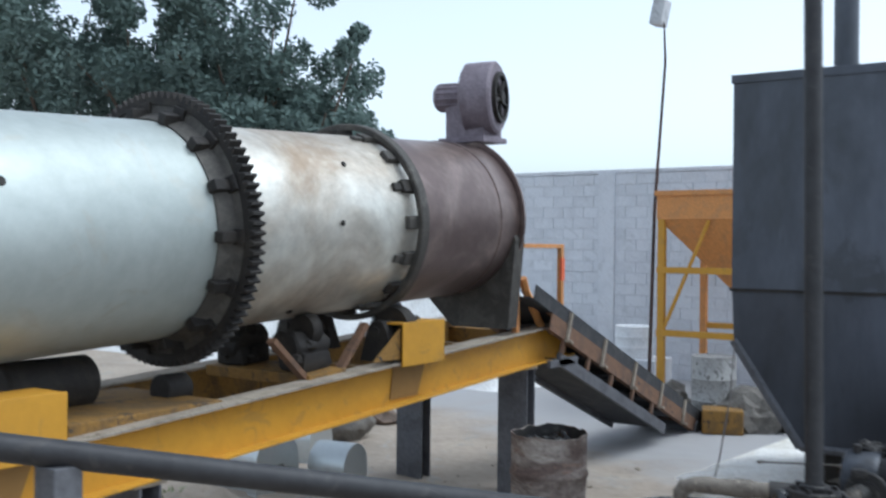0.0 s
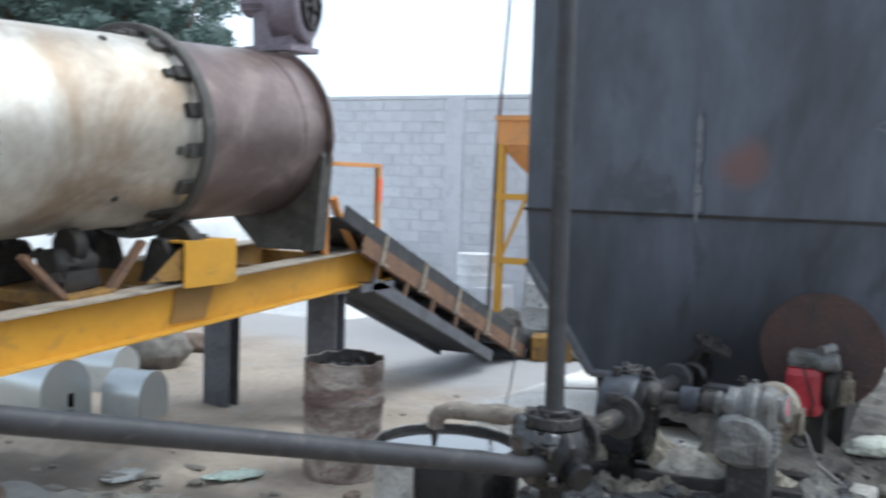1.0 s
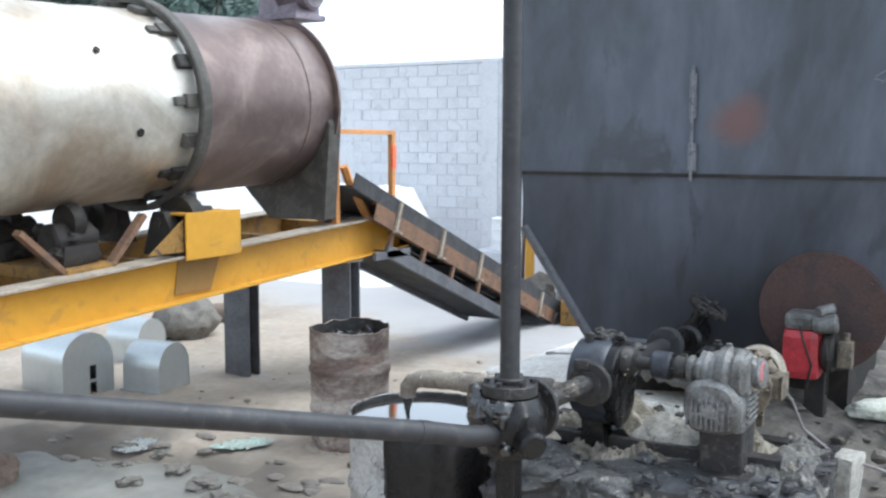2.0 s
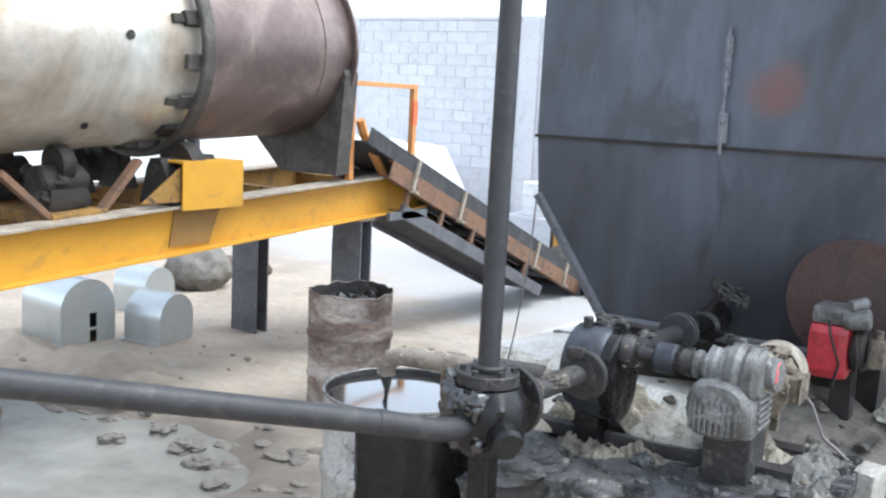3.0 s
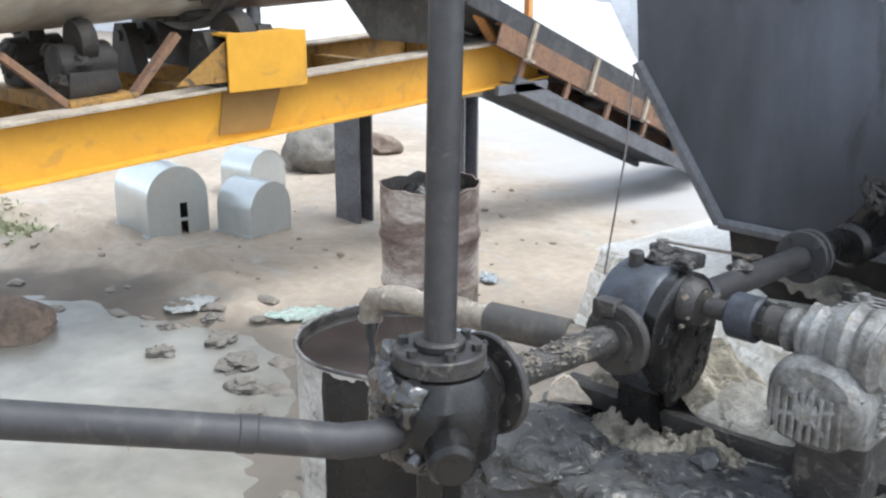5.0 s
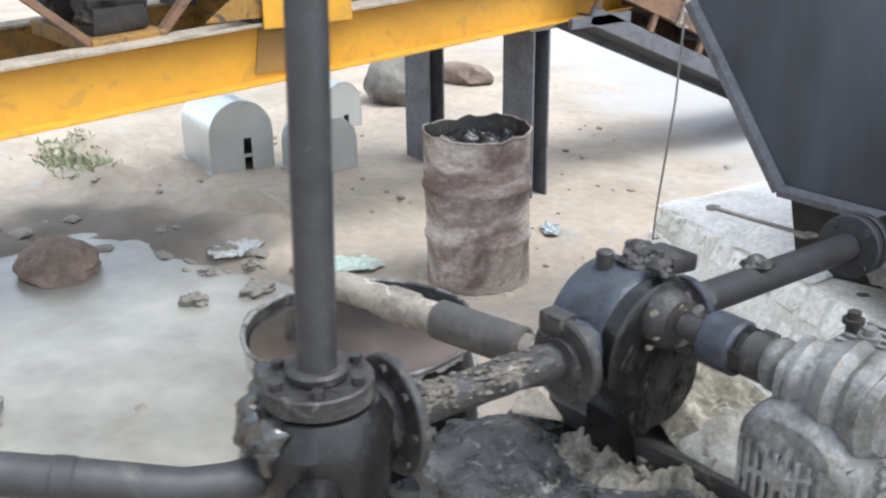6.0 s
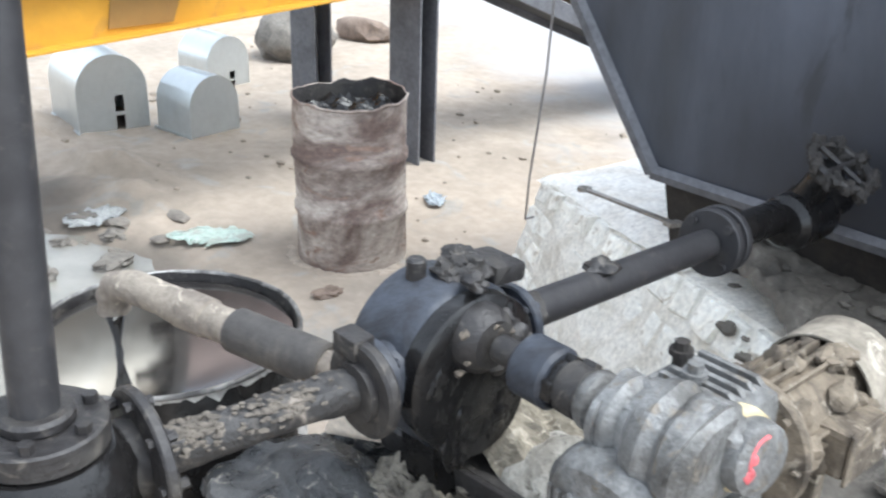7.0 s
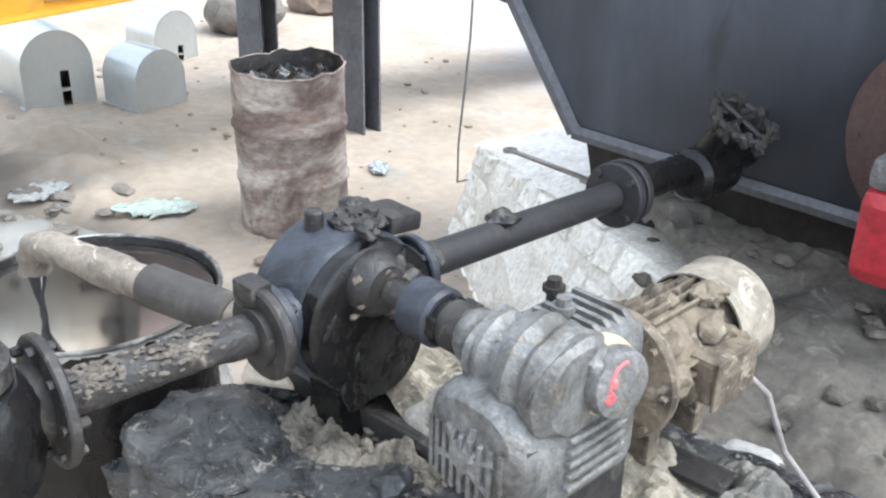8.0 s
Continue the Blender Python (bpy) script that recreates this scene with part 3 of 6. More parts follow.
def build_frame():
    f = thing("beam_stand", "yellow-painted steel beam stand on grey posts under the dryer", "beam stand")
    y0, y1, depth = 0.2, 8.5, 0.335
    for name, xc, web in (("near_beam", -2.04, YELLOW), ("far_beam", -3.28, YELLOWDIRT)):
        bm = B()
        tilt = Matrix.Translation((xc, y1, beam_top(y1))) @ Matrix.Rotation(math.atan(0.052), 4, "X")
        L = y1 - y0
        box(bm, (-0.008, -L, -depth + 0.016), (0.008, 0, -0.018), 0, tilt)
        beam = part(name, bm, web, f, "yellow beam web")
        bm = B()
        box(bm, (-0.1, -L, -0.018), (0.1, 0.02, 0.0), 0.003, tilt)
        part("top_flange", bm, DUSTFLANGE, beam, "dust-covered top flange")
        bm = B()
        box(bm, (-0.1, -L, -depth), (0.1, 0.02, -depth + 0.016), 0.003, tilt)
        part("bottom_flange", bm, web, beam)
    for yy in (0.6, 2.2, 4.0, 5.85, 7.3, 8.3):
        z = beam_top(yy)
        bm = B()
        box(bm, (-3.27, yy - 0.05, z - 0.26), (-2.05, yy + 0.05, z - 0.1), 0.004)
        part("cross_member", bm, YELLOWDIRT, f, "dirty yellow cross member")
    for xc, ys in ((-2.125, (3.28, 7.69)), (-3.31, (3.28, 7.69))):
        for yy in ys:
            zt = beam_top(yy) - depth
            bm = B()
            w = 0.155
            for s in (-1, 1):
                box(bm, (xc - w, yy + s * 0.07 - 0.008, -0.1), (xc + w, yy + s * 0.07 + 0.008, zt - 0.03), 0.002)
            box(bm, (xc - 0.006, yy - 0.07, -0.1), (xc + 0.006, yy + 0.07, zt - 0.03))
            post = part("post", bm, LEG, f, "dark grey steel post")
            bm = B()
            box(bm, (xc - 0.16, yy - 0.12, zt - 0.03), (xc + 0.16, yy + 0.12, zt), 0.003)
            part("head_plate", bm, DUSTFLANGE, post)
    # guard boxes standing on the near beam
    for yc in (5.88, 2.42):
        z = beam_top(yc) - 0.045
        bm = B()
        box(bm, (-1.93, yc - 0.28, z), (-1.915, yc + 0.28, z + 0.335), 0.004)
        box(bm, (-2.2, yc - 0.28, z + 0.315), (-1.931, yc + 0.28, z + 0.33), 0.003)
        guard = part("guard_box", bm, YELLOW, f, "clean yellow sheet guard")
        # thin slanted plate on the web below the guard, browner than the beam
        bm = B()
        prism(bm, [(yc - 0.26, z), (yc + 0.16, z), (yc + 0.06, z - 0.255), (yc - 0.3, z - 0.255)], 0.01, Matrix(((0, 0, 1, -2.03), (1, 0, 0, 0), (0, 1, 0, 0), (0, 0, 0, 1))))
        part("stiffener", bm, BROWNYELLOW, guard, "slanted brown plate on the web below the guard")
        bm = B()
        prism(bm, [(0, 0.06), (0.33, 0.29), (0.33, 0.06)], 0.012, Matrix.Translation((-1.96, yc - 0.6, z)) @ Matrix(((0, 0, 1, 0), (1, 0, 0, 0), (0, 1, 0, 0), (0, 0, 0, 1))))
        part("gusset", bm, YELLOWDIRT, guard)
    for yc in (2.9,):
        bm = B()
        z = beam_top(yc)
        prism(bm, [(-0.3, 0), (0.3, 0), (0.22, 0.14), (-0.3, 0.17)], 0.12, Matrix.Translation((-3.2, yc, z)) @ Matrix(((0, 0, 1, 0), (1, 0, 0, 0), (0, 1, 0, 0), (0, 0, 0, 1))))
        part("bracket", bm, YELLOW, f)


build_frame()


def build_roller(x, y, name_label, r=0.17):
    z = beam_top(y)
    t = thing("support_roller", name_label, "roller", pose(x, y, z, TILT, 0, 0), "rollers under the drum")
    bm = B()
    lathe_y(bm, [(0, -0.09), (r * 0.4, -0.09), (r * 0.45, -0.06), (r, -0.06), (r + 0.004, -0.05), (r + 0.004, 0.05), (r, 0.06), (r * 0.45, 0.06), (r * 0.4, 0.09), (0, 0.09)], 32)
    bmesh.ops.translate(bm, vec=(0, 0, 0.235), verts=bm.verts[:])
    part("wheel", bm, GREASE, t, smooth=True)
    bm = B()
    rod(bm, (0, -0.26, 0.235), (0, 0.26, 0.235), 0.035, 14)
    part("axle", bm, GREASE, t)
    for s in (-1, 1):
        bm = B()
        prism(bm, [(-0.17, 0), (0.17, 0), (0.09, 0.24), (0.05, 0.31), (-0.05, 0.31), (-0.09, 0.24)], 0.1, Matrix.Translation((0, s * 0.19 + 0.05, 0)) @ Matrix.Rotation(radians(90), 4, "X"))
        part("bearing_block", bm, GREASE, t)


for x in (-2.13, -3.06):
    build_roller(x, 5.80, "greasy black support roller on the dryer frame")


def build_saddle():
    """Greased thrust housing between sloping braces under the drum."""
    yc = 4.92
    t = thing("thrust_saddle", "grease-caked thrust housing between dirty yellow braces", "roller saddle", pose(-2.35, yc, beam_top(yc), TILT, 0, 0))
    bm = B()
    box(bm, (-0.75, -0.2, -0.05), (0.28, 0.2, 0.03), 0.01)
    part("base", bm, YELLOWDIRT, t, "dirty yellow base plate")
    for k, x in enumerate((0.06, -0.55)):
        bm = B()
        box(bm, (x - 0.13, -0.15, 0.03), (x + 0.13, 0.15, 0.17), 0.03)
        rod(bm, (x, -0.17, 0.2), (x, 0.17, 0.2), 0.11, 24, bevel=0.02)
        for v in bm.verts:
            v.co += Vector((0.7, 0.5, 1)) * 0.02 * noise.noise(v.co * 11)
        housing = part("housing", bm, GREASE, t, "black grease-caked bearing housing", True)
        bm = B()
        lathe_y(bm, [(0, -0.05), (0.06, -0.05), (0.115, -0.045), (0.12, 0.045), (0.06, 0.05), (0, 0.05)], 28)
        bmesh.ops.translate(bm, vec=(x + (0.02 if k == 0 else -0.02), 0.0, 0.315), verts=bm.verts[:])
        part("thrust_wheel", bm, GREASE, housing, "greasy thrust wheel", True)
        bm = B()
        for j in range(14):
            rr = random.Random(j + 700 + 50 * k)
            lump(bm, (x + rr.uniform(-0.13, 0.13), rr.uniform(-0.17, 0.17), rr.uniform(0.06, 0.27)), (0.05, 0.05, 0.04), j, 3, 0.4)
        tagged(part("grease_cake", bm, GREASE, housing, "caked black grease", True), kind="stuff")
    for s in (-1, 1):
        bm = B()
        for x in (0.22,):
            box(bm, (x - 0.035, -0.02, 0.0), (x + 0.035, 0.02, 0.46), 0.003, Matrix.Translation((0, s * 0.17, -0.01)) @ Matrix.Rotation(radians(-s * 46), 4, "X"))
        part("brace", bm, CONVFRAME, t, "dirt-browned sloping brace")


build_saddle()


def build_drive():
    t = thing("drum_drive", "grimy black drum drive with pinion and motor", "drive unit", pose(-2.55, 3.7, beam_top(3.7) - 0.1))
    bm = B()
    box(bm, (-0.45, -0.9, 0.0), (0.5, 0.2, 0.12), 0.01)
    part("base", bm, YELLOWDIRT, t, "dirt-browned yellow base plate")
    bm = B()
    rod(bm, (-0.1, -0.95, 0.25), (-0.1, -0.35, 0.25), 0.16, 24, bevel=0.02)
    part("motor", bm, GREASE, t, smooth=True)
    bm = B()
    rod(bm, (0.1, 0.04, 0.16), (0.1, 0.24, 0.16), 0.1, 20, bevel=0.01)
    part("pinion", bm, GREASE, t, smooth=True)


build_drive()


def build_roller_pack():
    """The bright tubes behind the guard box."""
    t = thing("grease_cylinder_set", "dull steel cylinders and hoses behind the guard", "cylinders", pose(-2.3, 5.95, beam_top(5.95)))
    for k in range(3):
        bm = B()
        rod(bm, (0.0, -0.16 + 0.13 * k, 0.0), (-0.05, -0.12 + 0.13 * k, 0.40), 0.045, 14, bevel=0.008)
        part("cylinder", bm, LEG if k else GALV, t, smooth=True)


build_roller_pack()


# ---------------- landing rail and conveyor ----------------
def build_rail():
    f = thing("guard_rail", "faded orange guard rail at the dryer's end", "railing")
    for y, x, zt, m in ((7.5, -2.03, 2.3, ORANGE), (8.38, -2.03, 2.34, ORANGE)):
        z = beam_top(y)
        bm = B()
        box(bm, (x - 0.025, y - 0.028, z), (x + 0.025, y + 0.028, zt), 0.004)
        part("post", bm, m, f)
    bm = B()
    box(bm, (-2.025, 8.35, 1.98), (-1.998, 8.412, 2.2), 0.003)
    part("reflector", bm, REDORANGE, f, "bright red-orange painted patch")
    bm = B()
    box(bm, (-2.05, 7.48, 2.3), (-2.01, 8.42, 2.34), 0.004)
    part("top_rail", bm, ORANGE, f)
    bm = B()
    tube(bm, [(-2.03, 7.62, 2.02), (-2.03, 7.68, 1.9), (-2.03, 8.0, 1.53)], 0.04, 6)
    part("brace", bm, ORANGE, f)


build_rail()


def build_conveyor():
    f = thing("belt_conveyor", "inclined belt conveyor with rusty channel sides", "conveyor")
    ytop, ybot = 7.55, 12.0

    def top(y):
        return 2.02 - 0.395 * (y - 7.42)

    ang = math.atan(0.395)
    m0 = Matrix.Translation((0, ytop, top(ytop))) @ Matrix.Rotation(-ang, 4, "X")
    L = (ybot - ytop) / math.cos(ang)
    for x in (-1.85, -2.55):
        bm = B()
        s = -1 if x > -2 else 1
        box(bm, (x - 0.006, 0.4, -0.30), (x + 0.006, L, -0.14), 0, m0)
        box(bm, (x + (0 if s > 0 else -0.06), 0.4, -0.152), (x + (0.06 if s > 0 else 0), L, -0.14), 0, m0)
        box(bm, (x + (0 if s > 0 else -0.06), 0.4, -0.30), (x + (0.06 if s > 0 else 0), L, -0.288), 0, m0)
        part("side_channel", bm, CONVFRAME, f)
        bm = B()
        box(bm, (x - 0.004, 0.0, -0.14), (x + 0.004, L, 0.0), 0, m0)
        part("skirt_board", bm, BELT, f, "black rubber skirt")
    bm = B()
    box(bm, (-2.5, 0.02, -0.13), (-1.9, L - 0.05, -0.11), 0.004, m0)
    part("belt", bm, BELT, f, "black rubber carrying belt")
    bm = B()
    box(bm, (-2.5, 0.75, -0.5), (-1.9, L - 1.2, -0.48), 0.004, m0)
    part("return_belt", bm, BELT, f, "black return belt")
    for x in (-1.87, -2.53):
        bm = B()
        box(bm, (x - 0.02, 0.72, -0.55), (x + 0.02, L - 1.15, -0.43), 0.003, m0)
        part("lower_channel", bm, LEG, f)
        bm = B()
        box(bm, (x - 0.02, 7.85, 1.17), (x + 0.02, 8.42, 1.24), 0.003)
        part("landing_channel", bm, LEG, f)
    for y in (0.75, 1.6, 2.45, 3.3, 4.1):
        bm = B()
        box(bm, (-1.842, y - 0.02, -0.3), (-1.815, y + 0.02, -0.02), 0.003, m0)
        box(bm, (-1.842, y - 0.03, -0.32), (-1.77, y + 0.03, -0.3), 0.003, m0)
        part("idler_bracket", bm, DUSTFLANGE, f)
        for x in (-1.92,):
            bm = B()
            rod(bm, m0 @ Vector((-2.5, y, -0.2)), m0 @ Vector((-1.9, y, -0.2)), 0.05, 12)
            part("idler", bm, LEG, f)
    for y in (0.75, 1.35, 1.95, 2.55, 3.15):
        bm = B()
        box(bm, (-1.88, y - 0.025, -0.44), (-1.85, y + 0.025, -0.29), 0, m0)
        part("strut", bm, CONVFRAME, f)
    bm = B()
    rod(bm, m0 @ Vector((-2.58, L - 0.1, -0.26)), m0 @ Vector((-1.82, L - 0.1, -0.26)), 0.12, 20)
    part("tail_pulley", bm, LEG, f)
    bm = B()
    box(bm, (-2.55, 11.75, -0.05), (-1.85, 12.0, 0.12), 0.01)
    part("foot", bm, CONVFRAME, f)


build_conveyor()


# ---------------- feed bin, lamp post and yard clutter at the wall ----------------
def build_feed_bin():
    f = thing("feed_bin", "faded orange aggregate feed bin on a yellow stand", "feed bin", pose(-2.93, 13.1, 0))
    w, d = 2.4, 1.9
    bm = B()
    for lo, hi in (((0, 0, 2.72), (w, 0.03, 3.12)), ((0, d - 0.03, 2.72), (w, d, 3.12)), ((0, 0.03, 2.72), (0.03, d - 0.03, 3.12)), ((w - 0.03, 0.03, 2.72), (w, d - 0.03, 3.12))):
        box(bm, lo, hi)
    box(bm, (-0.03, -0.03, 3.06), (w + 0.03, 0.0, 3.13))
    part("upper_box", bm, ORANGE, f)
    bm = B()
    a = [bm.verts.new(v) for v in ((0.02, 0.02, 2.72), (w - 0.02, 0.02, 2.72), (w - 0.02, d - 0.02, 2.72), (0.02, d - 0.02, 2.72))]
    b = [bm.verts.new(v) for v in ((0.85, 0.65, 1.75), (w - 0.85, 0.65, 1.75), (w - 0.85, d - 0.65, 1.75), (0.85, d - 0.65, 1.75))]
    for k in range(4):
        bm.faces.new((a[k], a[(k + 1) % 4], b[(k + 1) % 4], b[k]))
    bm.faces.new(a)
    bm.faces.new(b[::-1])
    part("cone", bm, ORANGE, f, "sloping rusty orange cone")
    for x in (0.06, w - 0.06):
        for y in (0.06, d - 0.06):
            bm = B()
            box(bm, (x - 0.05, y - 0.05, -0.1), (x + 0.05, y + 0.05, 2.72), 0.005)
            part("leg", bm, YELLOW if y < 1 else ORANGE, f)
    for z in (1.05, 1.95):
        bm = B()
        box(bm, (0.0, 0.0, z), (w, 0.06, z + 0.09), 0.004)
        part("crossbar", bm, YELLOW, f)
        bm = B()
        box(bm, (0.0, d - 0.06, z), (w, d, z + 0.09), 0.004)
        part("crossbar", bm, YELLOW, f)
    bm = B()
    tube(bm, [(0.08, 0.04, 1.1), (0.75, 0.04, 2.7)], 0.03, 6)
    part("brace", bm, YELLOW, f)
    bm = B()
    tube(bm, [(w - 0.08, 0.04, 1.1), (w - 0.75, 0.04, 2.7)], 0.03, 6)
    part("brace", bm, YELLOW, f)


build_feed_bin()

t = thing("lamp_post", "thin leaning steel lamp post with a pale lamp head", "lamp post", pose(-3.4, 14.0, 0))
bm = B()
tube(bm, [(0, 0, -0.1), (0.07, 0, 2.9), (0.22, 0, 5.15), (0.20, -0.02, 5.75)], [0.03, 0.025, 0.02, 0.012], 8)
part("pole", bm, RUST, t)
bm = B()
box(bm, (-0.1, -0.14, -0.2), (0.1, 0.14, 0.2), 0.03, Matrix.Translation((0.13, 0, 5.9)) @ Matrix.Rotation(radians(12), 4, "Y"))
part("lamp_head", bm, GLASSLAMP, t)


def simple_drum(name, label, m, r, h, material, group=""):
    bm = B()
    prof = [(0, 0), (r - 0.01, 0), (r, 0.01)]
    for z in (0.33, 0.66):
        prof += [(r, h * z - 0.02), (r + 0.012, h * z), (r, h * z + 0.02)]
    prof += [(r, h - 0.012), (r + 0.006, h - 0.006), (r, h), (r - 0.02, h - 0.012), (0, h - 0.014)]
    spin(bm, prof, None, 32)
    return solo(name, bm, material, label, "drum", m, group, smooth=True)


simple_drum("white_drum", "small white plastic drum standing by the wall", pose(-3.9, 14.6, 0.55), 0.3, 0.5, WHITE)
bm = B()
box(bm, (-0.5, -0.4, 0), (0.5, 0.4, 0.55), 0.03)
solo("concrete_plinth", bm, BLOCK, "rough grey concrete plinth under a white drum", "plinth", pose(-3.9, 14.6, 0))
simple_drum("grey_drum", "grey steel drum beside the feed bin", pose(-1.9, 12.6, 0), 0.29, 0.88, BARRELGREY)
for k, (x, y, s) in enumerate(((-2.6, 12.9, 0.35), (-1.3, 12.3, 0.45), (-2.2, 12.2, 0.25), (-0.6, 12.6, 0.4), (-1.6, 13.0, 0.3))):
    bm = B()
    lump(bm, (0, 0, 0.3 * s), (s, s * 0.8, s * 0.75), k + 2, 3, 0.5)
    solo("boulder", bm, MUDLUMP, "rough grey boulder lying beside the feed bin", "boulder", pose(x, y, 0), "boulders by the feed bin")
bm = B()
box(bm, (-0.25, -0.2, 0), (0.25, 0.2, 0.3), 0.02)
solo("yellow_crate", bm, YELLOWDIRT, "dirty yellow steel box on the ground", "box", pose(-1.55, 11.9, 0, 0, 0, 20))


# white heap added behind the dryer, along the wall, to brighten gaps under it
def build_pile():
    bm = B()
    bmesh.ops.create_grid(bm, x_segments=150, y_segments=44, size=1.0)
    for v in bm.verts:
        a, b = v.co.x, v.co.y
        x, y = -11.4 + a * 6.2, 14.6 + b * 1.6
        rim = max(0.0, 1 - abs(b)) * soft(0, 0.14, 1 - abs(a))
        h = (1.5 + 0.25 * noise.noise(Vector((x * 0.5, 3, 1)))) * min(1.0, rim * 1.35)
        v.co = (x, y, -0.05 + h + 0.09 * noise.fractal(Vector((x * 1.7, y * 1.7, 5)), 1.0, 2.0, 5) * soft(0, 0.2, rim))
    solo("aggregate_pile", bm, mat("white_gap_brightener", (0.80, 0.79, 0.76), (0.70, 0.68, 0.64), 2.0, 0.95, 0.0, fine=40, bump=0.6), "long white heap along the wall, added to brighten the gaps under the dryer", "aggregate pile", kind="stuff", smooth=True)


build_pile()
# ---------------- bitumen tank ----------------
def build_tank():
    t = thing("bitumen_tank", "tall black oily steel tank with a tapering bottom", "tank")
    x0, x1, y0, y1 = 0.37, 2.9, 6.24, 8.0
    zs, zc, zt = 2.04, 1.67, 3.48
    bm = B()
    box(bm, (x0, y0, zs), (x1, y1, zt), 0.006)
    part("upper_body", bm, TANKSTAINED, t, "black steel with a faded red stain")
    bm = B()
    ring = lambda lo, hi, a, b, z: [bm.verts.new(v) for v in ((lo, a, z), (hi, a, z), (hi, b, z), (lo, b, z))]  # noqa: E731
    A = ring(x0 + 0.004, x1 - 0.004, y0 + 0.004, y1 - 0.004, zs - 0.012)
    Bb = ring(x0 + 0.004, x1 - 0.004, y0 + 0.054, y1 - 0.004, zc)
    C = ring(0.80, 2.36, 6.40, 7.75, 0.98)
    for p, q in ((A, Bb), (Bb, C)):
        for k in range(4):
            bm.faces.new((p[k], p[(k + 1) % 4], q[(k + 1) % 4], q[k]))
    bm.faces.new(A)
    bm.faces.new(C[::-1])
    part("tapered_bottom", bm, TANKSOOTED, t, "black steel sooted with oil round the outlet")
    bm = B()
    box(bm, (x0 - 0.006, y0 - 0.012, zs - 0.013), (x1 + 0.006, y0 - 0.001, zs + 0.006), 0.002)
    box(bm, (x0 - 0.012, y0 - 0.01, zs - 0.013), (x0 - 0.001, y1, zs + 0.006), 0.002)
    part("seam_weld", bm, GREASE, t)
    bm = B()
    box(bm, (x0 - 0.012, y0 - 0.012, zt - 0.05), (x1 + 0.012, y0 - 0.001, zt + 0.008), 0.003)
    part("top_rim", bm, TANKBLACK, t)
    bm = B()
    tube(bm, [(x0 + 0.0, y0 + 0.054, zc + 0.02), (0.795, 6.395, 0.99)], 0.033, 6)
    tube(bm, [(0.795, 6.395, 0.99), (2.36, 6.395, 0.99)], 0.030, 6)
    part("edge_angle", bm, LEG, t, "worn grey edge angle")
    bm = B()
    a = [bm.verts.new(v) for v in ((0.82, 6.43, 0.98), (2.34, 6.43, 0.98), (2.34, 7.7, 0.98), (0.82, 7.7, 0.98))]
    b = [bm.verts.new(v) for v in ((0.84, 6.52, 0.6), (2.32, 6.52, 0.6), (2.32, 7.7, 0.6), (0.82, 7.7, 0.6))]
    for k in range(4):
        bm.faces.new((a[k], a[(k + 1) % 4], b[(k + 1) % 4], b[k]))
    bm.faces.new(b[::-1])
    part("skirt", bm, GREASE, t, "oil-soaked black skirt")
    bm = B()
    rod(bm, (0.91, 7.1, zt - 0.02), (0.91, 7.1, zt + 1.3), 0.085, 24)
    stack = part("vent_pipe", bm, TANKBLACK, t, "sooty round vent pipe", True)
    bm = B()
    flange(bm, (0.91, 7.1, zt + 0.02), (0, 0, 1), 0.13, 0.03, 6, 0.012)
    part("pipe_flange", bm, TANKBLACK, stack)
    # vertical stiffener with a sight gauge
    bm = B()
    for lo, hi in (((1.45, y0 - 0.03, 2.36), (1.49, y0 - 0.001, 2.62)), ((1.45, y0 - 0.035, 2.06), (1.50, y0 - 0.001, 2.22))):
        box(bm, lo, hi, 0.006)
    tube(bm, [(1.47, y0 - 0.03, 2.0), (1.47, y0 - 0.03, 2.66)], 0.010, 8)
    part("sight_gauge", bm, SCRATCH, t, "worn grey sight gauge")
    # burner plate on the sloping front
    m = pose(2.20, 6.352, 1.285, 98.5, 0, 0)
    bm = B()
    spin(bm, [(0, 0.0), (0.345, 0.0), (0.35, 0.008), (0.345, 0.022), (0, 0.024)], m, 40)
    plate = part("burner_plate", bm, RUST, t, "rusted round burner plate")
    for k in range(10):
        a = 2 * math.pi * k / 10
        bm = B()
        c = m @ Vector((0.31 * math.cos(a), 0.31 * math.sin(a), 0.0))
        e = m @ Vector((0.31 * math.cos(a), 0.31 * math.sin(a), 0.036))
        rod(bm, c, e, 0.012, 6)
        part("bolt", bm, RUST, plate)
    # scratches of bare metal
    bm = B()
    for x, z, L, a in ((2.52, 2.62, 0.2, 0.5), (2.5, 2.58, 0.12, 0.9), (2.6, 2.7, 0.16, 0.2), (2.46, 2.55, 0.07, -0.3)):
        mm = Matrix.Translation((x, y0 - 0.001, z)) @ Matrix.Rotation(-a, 4, "Y")
        box(bm, (-L / 2, -0.002, -0.003), (L / 2, 0, 0.003), 0, mm)
    part("scratch", bm, SCRATCH, t, "bare metal scratches")


build_tank()


